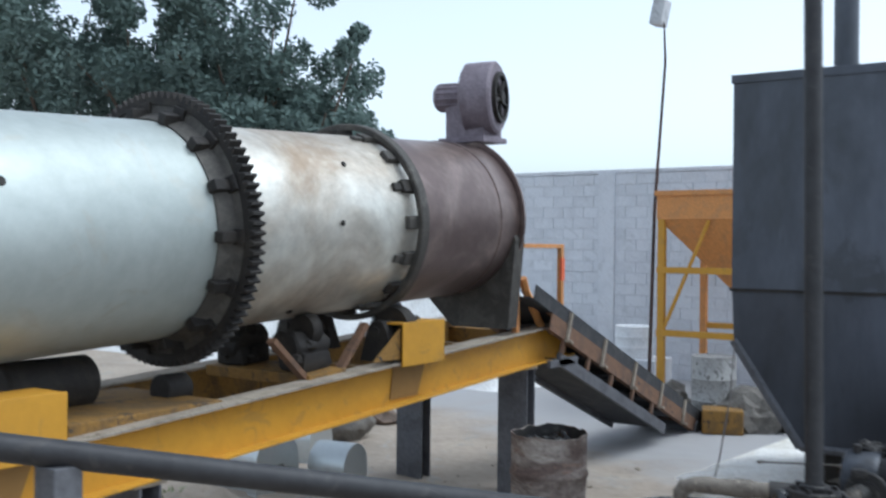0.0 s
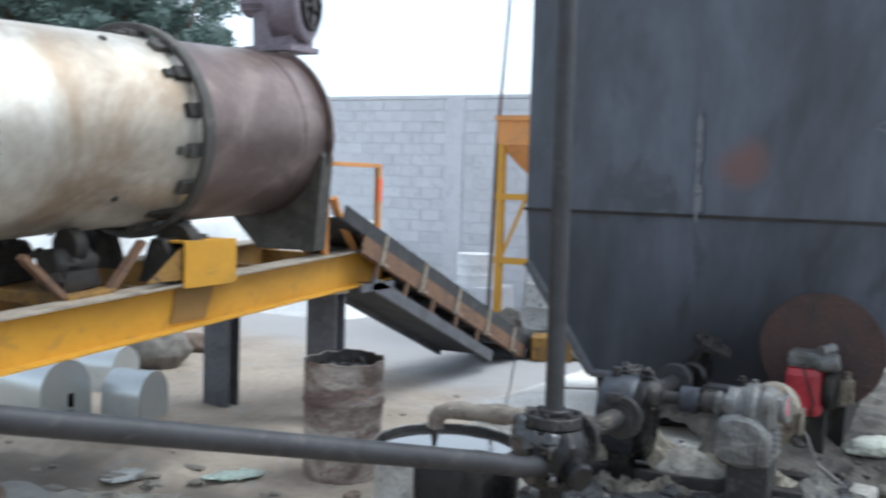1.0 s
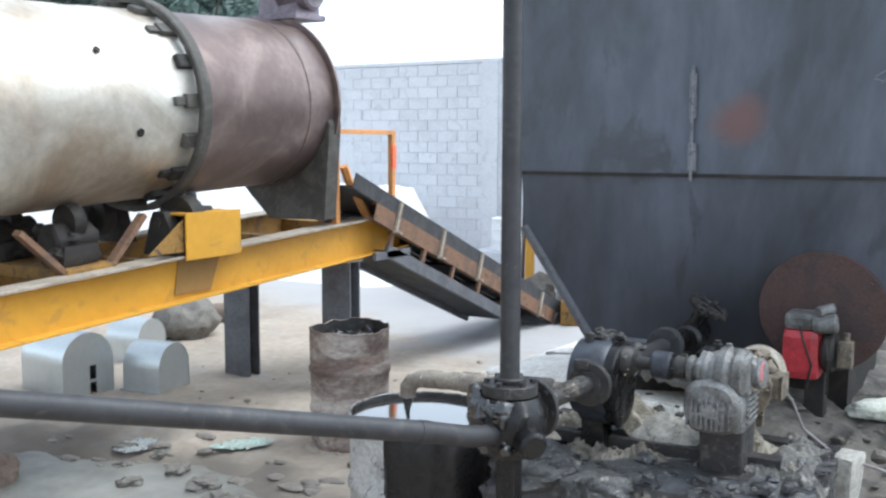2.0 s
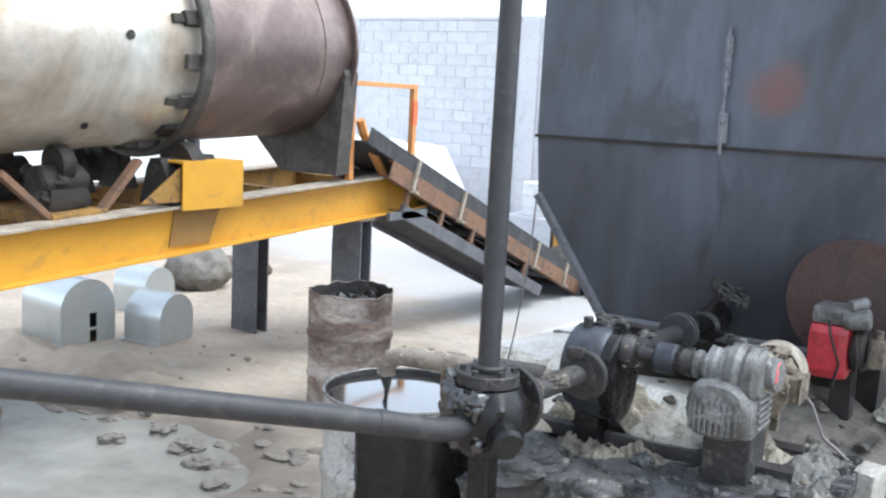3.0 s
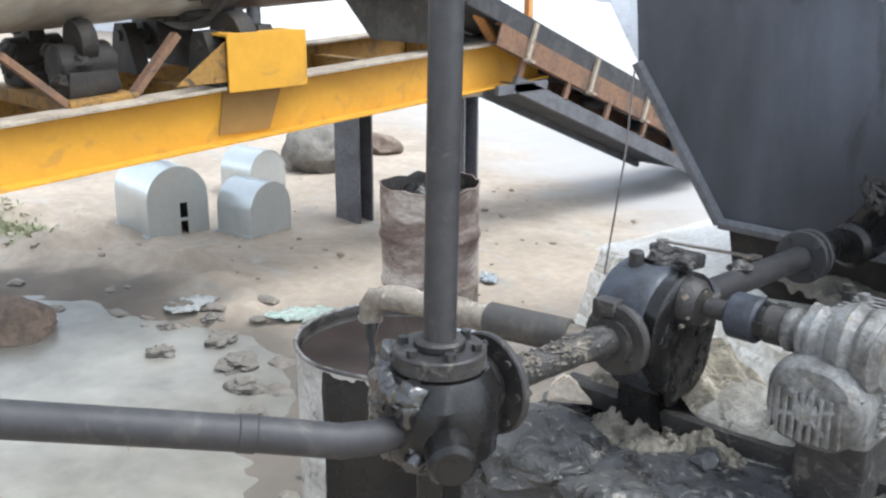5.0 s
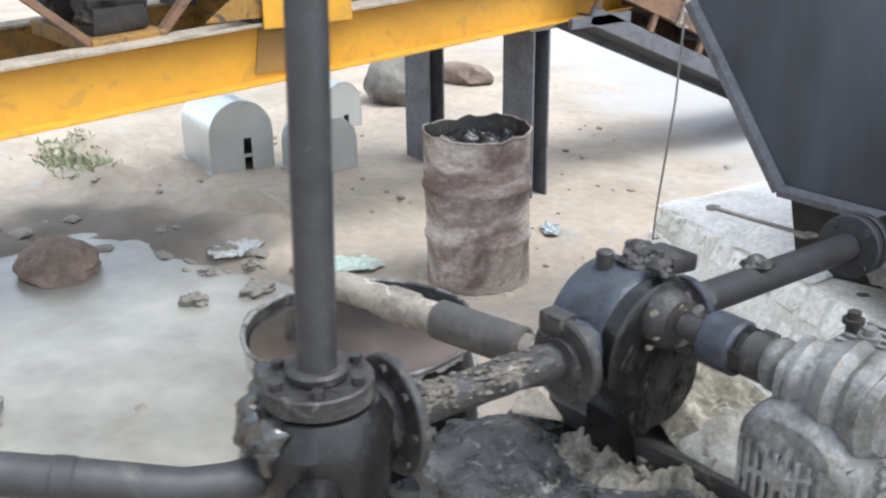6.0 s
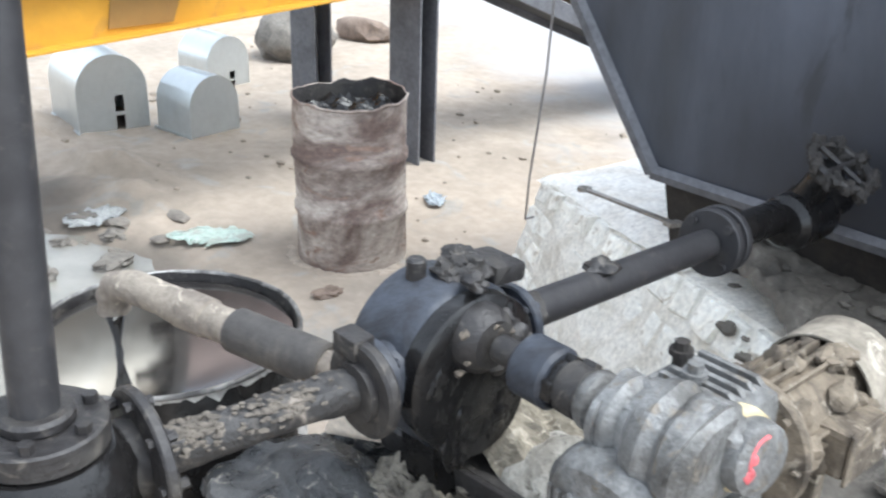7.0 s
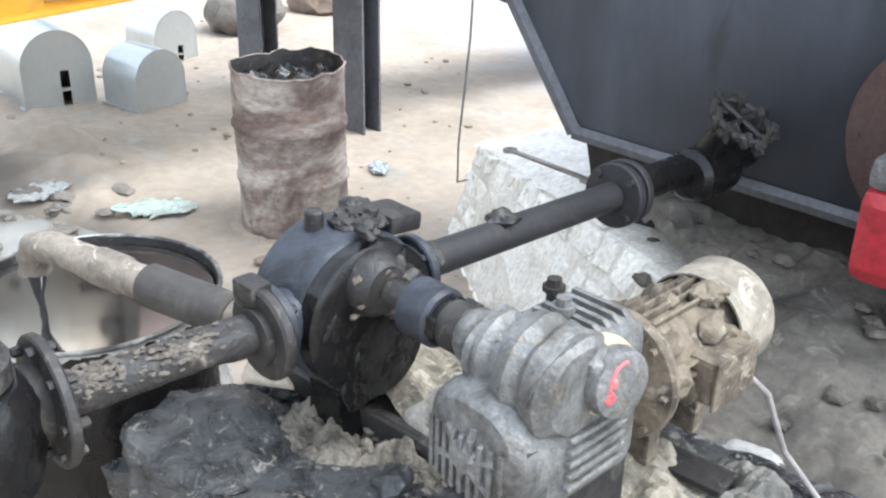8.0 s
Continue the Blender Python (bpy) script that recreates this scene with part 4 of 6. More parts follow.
def build_burner():
    t = thing("burner", "red oil burner with grey fan casing on the tank front", "burner", pose(2.18, 6.18, 1.085) @ Matrix.Scale(0.88, 4))
    bm = B()
    box(bm, (-0.16, -0.14, -0.16), (0.07, 0.12, 0.16), 0.055)
    part("housing", bm, REDPAINT, t, "bright red burner housing")
    bm = B()
    box(bm, (-0.15, -0.13, 0.15), (0.04, 0.1, 0.255), 0.035)
    part("control_box", bm, GEAR, t, "grey control box")
    bm = B()
    rod(bm, (0.0, 0.1, 0.02), (0.0, 0.24, 0.07), 0.09, 24)
    part("blast_tube", bm, RUST, t)
    bm = B()
    rod(bm, (0.07, -0.02, 0.02), (0.15, -0.02, 0.02), 0.13, 28, bevel=0.02)
    part("fan_casing", bm, GREASE, t, smooth=True)
    bm = B()
    box(bm, (0.17, -0.12, -0.06), (0.25, -0.02, 0.10), 0.012)
    rod(bm, (0.21, -0.13, 0.02), (0.21, -0.10, 0.02), 0.035, 14)
    rod(bm, (0.21, -0.07, 0.1), (0.21, -0.07, 0.15), 0.02, 10)
    part("fuel_pump", bm, MOTOR, t, "grimy tan fuel pump")
    bm = B()
    rod(bm, (0.02, -0.1, 0.19), (0.16, -0.1, 0.21), 0.06, 18, bevel=0.01)
    rod(bm, (0.05, -0.13, 0.27), (0.12, -0.05, 0.29), 0.035, 12)
    part("fan_motor", bm, GEAR, t, smooth=True)
    bm = B()
    tube(bm, [(-0.05, -0.14, 0.18), (-0.02, -0.19, 0.1), (0.03, -0.17, -0.05), (0.0, -0.14, -0.2)], 0.008, 6)
    tube(bm, [(0.1, -0.14, 0.1), (0.13, -0.2, 0.0), (0.12, -0.16, -0.22)], 0.007, 6)
    part("fuel_hose", bm, GREASE, t)
    bm = B()
    box(bm, (-0.04, 0.02, -0.5), (0.08, 0.14, -0.12), 0.01)
    part("stand", bm, GREASE, t)


build_burner()

# ---------------- masonry bank under the tank ----------------
def build_bank():
    t = thing("masonry_bank", "limewashed stone retaining bank under the tank", "retaining wall")
    top_l, top_r = Vector((-0.25, 6.95, 0.55)), Vector((2.05, 5.88, 0.76))
    bot_l, bot_r = Vector((-0.42, 6.85, -0.1)), Vector((1.9, 5.32, -0.1))
    back_l, back_r = Vector((0.1, 9.2, 0.6)), Vector((3.6, 9.2, 0.56))
    top_r, bot_r = top_l.lerp(top_r, 0.88), bot_l.lerp(bot_r, 0.88)
    rt, rb = Vector((3.6, 6.4, 0.42)), Vector((3.6, 6.2, -0.1))
    bm = B()
    vs = {k: bm.verts.new(v - Vector((0, 0, 0.012)) + Vector((0.005, 0.008, 0))) for k, v in dict(tl=top_l, tr=top_r, bl=bot_l, br=bot_r, kl=back_l, kr=back_r, rt=rt, rb=rb).items()}
    g = lambda *k: bm.faces.new([vs[q] for q in k])  # noqa: E731
    g("tl", "tr", "br", "bl")
    g("tr", "rt", "rb", "br")
    g("tl", "kl", "kr", "rt", "tr")
    gl, gr = bm.verts.new((0.1, 9.2, -0.1)), bm.verts.new((3.6, 9.2, -0.1))
    bm.faces.new((vs["kl"], vs["tl"], vs["bl"], gl))
    bm.faces.new((vs["rt"], vs["kr"], gr, vs["rb"]))
    bm.faces.new((vs["kr"], vs["kl"], gl, gr))
    part("core", bm, MORTAR, t)
    # stones set in the face
    rng = random.Random(5)
    normal = (top_r - top_l).cross(bot_l - top_l).normalized()
    if normal.y > 0:
        normal = -normal
    n = 0
    rows = 5
    for r in range(rows):
        v0, v1 = r / rows, (r + 1) / rows
        u = 0.0
        while u < 1:
            du = rng.uniform(0.05, 0.10)
            u2 = min(1.0, u + du)
            q = lambda a, b: top_l.lerp(top_r, a).lerp(bot_l.lerp(bot_r, a), b)  # noqa: E731
            j = 0.012
            c = [q(u + j * 0.4, v0 + j * 2), q(u2 - j * 0.4, v0 + j * 2), q(u2 - j * 0.4, v1 - j * 2), q(u + j * 0.4, v1 - j * 2)]
            c = [p + Vector((rng.uniform(-1, 1), rng.uniform(-1, 1), rng.uniform(-1, 1))) * 0.012 for p in c]
            mid = sum(c, Vector()) / 4
            bm = B()
            base = [bm.verts.new(p - normal * 0.02) for p in c]
            lid = [bm.verts.new(p.lerp(mid, 0.1) + normal * rng.uniform(0.004, 0.010)) for p in c]
            cap = [bm.verts.new(p.lerp(mid, 0.3) + normal * rng.uniform(0.008, 0.018)) for p in c]
            for a, b in ((base, lid), (lid, cap)):
                for k in range(4):
                    bm.faces.new((a[k], a[(k + 1) % 4], b[(k + 1) % 4], b[k]))
            bm.faces.new(cap)
            part("stone", bm, STONE, t, smooth=False)
            u = u2
    # lime cap over the left end
    bm = B()
    bmesh.ops.create_grid(bm, x_segments=30, y_segments=24, size=1.0)
    for v in bm.verts:
        a, b = (v.co.x + 1) / 2, (v.co.y + 1) / 2
        p = Vector((-0.3, 6.97, 0.54)).lerp(Vector((1.0, 6.36, 0.70)), a).lerp(Vector((-0.05, 8.3, 0.55)).lerp(Vector((1.1, 8.3, 0.7)), a), b)
        edge = min(a, 1 - a, b * 1.0, 1 - b)
        p.z += 0.05 * soft(0, 0.2, edge) + 0.03 * noise.fractal(p * 3.0, 1.0, 2.0, 4) - 0.03 * (edge <= 0)
        v.co = p
    part("lime_cap", bm, LIME, t, "white lime crust on top", True)
    bm = B()
    bmesh.ops.create_grid(bm, x_segments=150, y_segments=100, size=1.0)
    for v in bm.verts:
        a, b = (v.co.x + 1) / 2, (v.co.y + 1) / 2
        p = Vector((0.95, 6.48, 0)).lerp(Vector((1.62, 6.05, 0)), a / 0.25) if a < 0.25 else Vector((1.62, 6.05, 0)).lerp(Vector((1.56, 5.38, 0)), (a - 0.25) / 0.1) if a < 0.35 else Vector((1.56, 5.38, 0)).lerp(Vector((3.7, 5.08, 0)), (a - 0.35) / 0.65)
        p = p.lerp(Vector((0.9 + 2.8 * a, 9.4, 0)), b ** 1.6)
        p.z = 0.50 + soft(5.4, 6.3, p.y) * (0.17 + 0.15 * soft(2.6, 1.9, p.x)) - 0.02 * soft(0.06, 0.0, b) - 0.62 * soft(0.16, 0.0, b) * soft(0.25, 0.36, a) + 0.06 * noise.fractal(p * 3.3, 1.0, 2.0, 5) + 0.022 * noise.fractal(p * 13.0, 1.0, 2.0, 4)
        v.co = p
    part("mud_top", bm, MUDTOP, t, "oily brown mud on top", True)
    return t


build_bank()

for k, (x, y, z, s) in enumerate(((1.35, 6.12, 0.66, 0.035), (1.5, 6.3, 0.67, 0.03), (1.2, 6.4, 0.66, 0.03), (2.6, 5.75, 0.68, 0.05), (2.9, 5.9, 0.68, 0.07), (2.75, 6.05, 0.7, 0.05))):
    bm = B()
    lump(bm, (0, 0, 0), (s, s * 0.8, s * 0.7), k + 30, 2, 0.4)
    solo("clod", bm, MUDTOP, "dark oily clod of mud on the bank", "clod", pose(x, y, z), "clods on the bank")


rng = random.Random(77)
bm = B()
for k in range(46):
    a = rng.uniform(0, 1)
    x, y = 1.35 + 1.6 * a, rng.uniform(5.62, 6.4)
    q = rng.uniform(0.012, 0.04)
    z = 0.50 + soft(5.4, 6.3, y) * (0.17 + 0.15 * soft(2.6, 1.9, x))
    lump(bm, (x, y, z + 0.004), (q, q * 0.8, q * 0.6), k + 300, 2, 0.45)
solo("bank_crumbs", bm, MUDTOP, "crumbled mud and stone bits on the bank", "rubble", kind="stuff")


# ---------------- pump base block ----------------
def build_block():
    bm = B()
    bmesh.ops.create_cube(bm, size=1.0)
    bmesh.ops.subdivide_edges(bm, edges=bm.edges[:], cuts=26, use_grid_fill=True)
    for v in bm.verts:
        a, b, c = v.co.x + 0.5, v.co.y + 0.5, v.co.z + 0.5
        lo = Vector((1.16 + 0.1 * (1 - c), 4.26, 0)).lerp(Vector((1.16, 5.1, 0)), b)
        hi = Vector((2.5, 4.5, 0)).lerp(Vector((2.47, 5.33, 0)), b)
        p = lo.lerp(hi, a)
        p.z = -0.1 + c * 0.93
        p += Vector((0.045 * noise.fractal(p * 3.1, 1.0, 2.0, 5), 0.045 * noise.fractal(p * 3.1 + Vector((9, 0, 0)), 1.0, 2.0, 5), 0))
        p.z += 0.018 * noise.fractal(p * 4.0 + Vector((0, 9, 0)), 1.0, 2.0, 5) * c - 0.07 * c * soft(0.22, 0.0, a) - 0.03 * c * soft(0.15, 0, b)
        v.co = p
    solo("pump_base_block", bm, CONCRETE, "rough tar-soaked concrete block under the pump", "concrete block", smooth=True)
    bm = B()
    box(bm, (-0.05, -0.09, -0.5), (0.05, 0.09, 0.42), 0.02)
    bmesh.ops.subdivide_edges(bm, edges=bm.edges[:], cuts=5, use_grid_fill=True)
    for v in bm.verts:
        v.co += Vector((1, 0.7, 0.3)) * 0.02 * noise.fractal(v.co * 9, 1.0, 2.0, 4)
    solo("kerb_stone", bm, mat("pale_dirty_stone", (0.34, 0.325, 0.29), (0.22, 0.205, 0.18), 8, 0.95, bump=0.6), "pale limewashed stone standing at the block's end", "stone", pose(2.5, 5.2, 0.42, 0, 4, -8), smooth=True)


build_block()

# steel channel under the pump and gear unit
t = thing("base_channel", "oily steel channel bed under the pump and gear motor", "steel channel", pose(1.75, 4.86, 0.845, 0, 1, 6))
bm = B()
box(bm, (-0.52, -0.16, 0.0), (0.56, -0.145, 0.055), 0.003)
box(bm, (-0.52, -0.145, 0.04), (0.56, -0.08, 0.055), 0.003)
part("near_rail", bm, TARPIPE, t)
bm = B()
box(bm, (-0.52, 0.2, 0.0), (0.56, 0.215, 0.055), 0.003)
box(bm, (-0.52, 0.13, 0.04), (0.56, 0.2, 0.055), 0.003)
part("far_rail", bm, TARPIPE, t)
bm = B()
bmesh.ops.create_grid(bm, x_segments=60, y_segments=36, size=1.0)
for v in bm.verts:
    a, b = v.co.x, v.co.y
    x, y = 0.02 + a * 0.54, 0.045 + b * 0.165
    v.co = (x, y, 0.055 + 0.055 * noise.fractal(Vector((x * 9, y * 9, 1)), 1.0, 2.0, 5) + 0.11 * math.exp(-((x + 0.2) / 0.17) ** 2) - 0.06 * soft(0.8, 1.0, max(abs(a), abs(b))))
tagged(part("caked_rubble", bm, mat("sandy_caked_rubble", (0.23, 0.205, 0.16), (0.10, 0.088, 0.07), 12, 0.9, 0.0, c=(0.36, 0.325, 0.265), fine=60, bump=0.9), t, "caked sandy rubble and tar"), kind="stuff")

bm = B()
bmesh.ops.create_grid(bm, x_segments=64, y_segments=48, size=1.0)
for v in bm.verts:
    a, b = v.co.x, v.co.y
    x, y = 2.22 + a * 0.28, 4.95 + b * 0.33
    edge = max(abs(a), abs(b))
    v.co = (x, y, 0.86 + 0.075 * noise.fractal(Vector((x * 8, y * 8, 4)), 1.0, 2.0, 5) - 0.10 * soft(0.7, 1.0, edge))
solo("rubble_bed", bm, mat("pale_oily_rubble", (0.125, 0.118, 0.105), (0.035, 0.034, 0.032), 9, 0.8, 0.0, c=(0.24, 0.225, 0.20), fine=45, bump=0.9), "pale oily rubble heaped under the motor", "rubble", kind="stuff")

# sandy heaps between the pump and the gear unit and round the pump's foot
bm = B()
rng = random.Random(31)
for cx, cy, wx, wy, top in ((1.56, 4.64, 0.2, 0.14, 0.10), (1.76, 4.70, 0.17, 0.09, 0.09)):
    g = bmesh.ops.create_grid(bm, x_segments=60, y_segments=48, size=1.0)
    for v in g["verts"]:
        a, b = v.co.x, v.co.y
        x, y = cx + a * wx, cy + b * wy
        r = min(1.0, (abs(a) ** 3 + abs(b) ** 3) ** (1 / 3))
        v.co = (x, y, 0.79 + top * (1 - r) ** 0.6 * (1 - 0.25 * (a + 0.3)) + (0.07 * noise.fractal(Vector((x * 12, y * 12, 2)), 1.0, 2.0, 6) + 0.02 * noise.noise(Vector((x * 60, y * 60, 7)))) * (1 - r * 0.6) - 0.04 * soft(0.85, 1.0, r))
    for k in range(55):
        a, b = rng.uniform(-0.9, 0.9), rng.uniform(-0.95, 0.6)
        r = min(1.0, (abs(a) ** 3 + abs(b) ** 3) ** (1 / 3))
        q = rng.uniform(0.006, 0.02)
        lump(bm, (cx + a * wx, cy + b * wy, 0.79 + top * (1 - r) ** 0.6 * (1 - 0.25 * (a + 0.3))), (q, q * 0.8, q * 0.7), k, 1, 0.4)
solo("rubble_heap", bm, mat("tan_oily_rubble", (0.23, 0.205, 0.165), (0.085, 0.075, 0.062), 17, 0.9, 0.0, c=(0.27, 0.24, 0.19), fine=80, bump=0.9), "tan rubble heaped between pump and gear motor", "rubble", kind="stuff")

bm = B()
g = bmesh.ops.create_grid(bm, x_segments=48, y_segments=36, size=1.0)
for v in g["verts"]:
    a, b = v.co.x, v.co.y
    x, y = 1.82 + a * 0.22, 4.84 + b * 0.14
    r = min(1.0, (abs(a) ** 4 + abs(b) ** 4) ** 0.25)
    v.co = (x, y, 0.79 + 0.22 * (1 - r) ** 0.45 * (1 - 0.3 * a) + 0.03 * noise.fractal(Vector((x * 9, y * 9, 2)), 1.0, 2.0, 5) * (1 - r * 0.6) - 0.04 * soft(0.85, 1.0, r))
solo("mortar_plinth", bm, mat("pale_dirty_mortar", (0.34, 0.325, 0.29), (0.20, 0.185, 0.16), 9, 0.95, 0.0, c=(0.12, 0.11, 0.095), fine=50, bump=0.8), "rough pale mortar plinth beside the pump", "plinth", smooth=True)

for k, (x, y, z, s) in enumerate(((2.1, 5.62, 0.52, 0.1), (2.26, 5.56, 0.5, 0.07), (2.0, 5.5, 0.42, 0.06))):
    bm = B()
    lump(bm, (0, 0, 0), (s * 1.3, s, s * 0.6), k + 140, 3, 0.4)
    solo("lime_stone", bm, BARRELGREY, "pale lime-caked stone on the mud bank", "stone", pose(x, y, z, 0, 0, 50 * k), "pale stones on the bank", smooth=True)

rng = random.Random(8)
for k in range(18):
    x, y = rng.uniform(1.7, 2.4), rng.uniform(4.4, 5.25)
    s = rng.uniform(0.018, 0.05)
    bm = B()
    lump(bm, (0, 0, 0), (s, s * 0.8, s * 0.6), k + 60, 2, 0.5)
    solo("stone_chip", bm, CONCRETE if k % 4 else RUBBLE, "oily stone chip on the pump base", "stone", pose(x, y, 0.835 + s * 0.3, 0, 0, k * 40), "chips on the pump base")
for k, (x, y, z, s) in enumerate(((1.36, 4.44, 0.79, 0.22), (1.48, 4.6, 0.80, 0.09), (1.26, 4.72, 0.77, 0.14), (1.66, 4.36, 0.77, 0.16))):
    bm = B()
    lump(bm, (0, 0, 0), (s, s * 0.8, s * 0.5), k + 90, 4, 0.32)
    solo("tarred_rock", bm, TARROCK, "tar-blackened rock on the pump base", "rock", pose(x, y, z), "rocks on the pump base", smooth=True)
bm = B()
prism(bm, [(-0.07, 0.0), (0.08, 0.0), (0.05, 0.03), (-0.01, 0.085), (-0.05, 0.06)], 0.06)
bmesh.ops.bevel(bm, geom=bm.edges[:], offset=0.008, segments=2, affect="EDGES")
for v in bm.verts:
    v.co += Vector((0.3, 1, 0.6)) * 0.008 * noise.noise(v.co * 40)
solo("broken_brick", bm, mat("pinkish_brick", (0.62, 0.53, 0.43), (0.44, 0.37, 0.30), 10, 0.9), "pale tan broken brick lying on the pump base", "brick", pose(1.28, 4.66, 0.85, 80, 0, 35))


# ---------------- pump line ----------------
ZP = 1.194


WETTAR = mat("dripping_wet_tar", (0.012, 0.011, 0.011), (0.02, 0.018, 0.017), 14, 0.05, 0.0, fine=40, bump=0.35, rough2=0.14)
WETTAR.node_tree.nodes["Principled BSDF"].inputs["IOR"].default_value = 1.75


def build_valve():
    t = thing("three_way_valve", "tar-covered black three-way valve with tall upright pipe", "valve", pose(1.49, 3.88, -0.02))
    bm = B()
    spin(bm, [(0, 1.05), (0.095, 1.05), (0.13, 1.085), (0.15, 1.16), (0.145, 1.23), (0.115, 1.28), (0, 1.28)], None, 36)
    for v in bm.verts:
        v.co += Vector((v.co.x, v.co.y, 0)) * 0.13 * noise.noise(v.co * 14)
    part("body", bm, TAR, t, "black body glistening with wet tar", True)
    bm = B()
    flange(bm, (0, 0, 1.305), (0, 0, 1), 0.108, 0.045)
    rod(bm, (0, 0, 1.325), (0, 0, 1.35), 0.06, 24, bevel=0.006)
    topf = part("top_flange", bm, TARPIPE, t, "tar-black bolted flange", True)
    for k in range(6):
        a = 2 * math.pi * (k + 0.5) / 6
        bm = B()
        rod(bm, (0.087 * math.cos(a), 0.087 * math.sin(a), 1.325), (0.087 * math.cos(a), 0.087 * math.sin(a), 1.343), 0.013, 6)
        part("bolt", bm, TARPIPE, topf)
    bm = B()
    rod(bm, (0, 0, 1.33), (-0.075, 0.15, 4.4), 0.038, 24)
    part("upright_pipe", bm, PIPE, t, "smooth dark grey upright pipe", True)
    bm = B()
    rod(bm, (0.0, 0.1, 1.19), (0.0, 0.17, 1.19), 0.075, 24)
    flange(bm, (0.01, 0.16, 1.19), (0.05, 1, 0), 0.128, 0.022)
    sidef = part("side_flange", bm, TARPIPE, t, "thin round side flange", True)
    for k in range(8):
        a = 2 * math.pi * k / 8
        bm = B()
        rod(bm, (0.01 + 0.106 * math.cos(a), 0.135, 1.19 + 0.106 * math.sin(a)), (0.01 + 0.106 * math.cos(a), 0.185, 1.19 + 0.106 * math.sin(a)), 0.010, 6)
        part("bolt", bm, TARPIPE, sidef)
    bm = B()
    rod(bm, (0.08, -0.06, 1.15), (0.17, -0.13, 1.13), 0.055, 20, bevel=0.012)
    part("stem_cap", bm, TAR, t, smooth=True)
    bm = B()
    rod(bm, (-0.08, 0.02, 1.19), (-0.17, 0.04, 1.21), 0.06, 20, bevel=0.01)
    for k in range(46):
        rr = random.Random(k)
        a, zz = rr.uniform(2.6, 5.2), rr.uniform(1.1, 1.27)
        s = rr.uniform(0.02, 0.04)
        lump(bm, (0.125 * math.cos(a), 0.125 * math.sin(a), zz), (s, s, s * rr.uniform(0.7, 1.6)), k, 3, 0.3)
    tagged(part("tar_crust", bm, WETTAR, t, "glossy wet tar crust", True), kind="stuff")
    bm = B()
    box(bm, (-0.04, -0.04, 0.0), (0.04, 0.04, 1.06), 0.01)
    part("stand", bm, TAR, t)


build_valve()


def build_supply_pipe():
    t = thing("supply_pipe", "long weathered dark steel pipe on a post", "pipe")
    p0, d = Vector((1.45, 3.551, 1.182)), Vector((-1, -1.822, 0.433))
    bm = B()
    pts = [p0 + d * s for s in (2.4, 1.5, 0.8, 0.06)]
    pts += [Vector((1.47, 3.60, 1.163)), Vector((1.485, 3.68, 1.148)), Vector((1.49, 3.76, 1.14))]
    tube(bm, pts, 0.039, 20)
    part("pipe", bm, PIPE, t, smooth=True)
    bm = B()
    a = p0 + d * 0.06
    rod(bm, a, a + d.normalized() * 0.04, 0.0415, 20, bevel=0.003)
    part("collar", bm, PIPE, t, smooth=True)
    for s in (1.29,):
        q = p0 + d * s
        bm = B()
        box(bm, (q.x - 0.045, q.y - 0.045, -0.1), (q.x + 0.045, q.y + 0.045, q.z - 0.03), 0.005)
        part("post", bm, LEG, t)


build_supply_pipe()


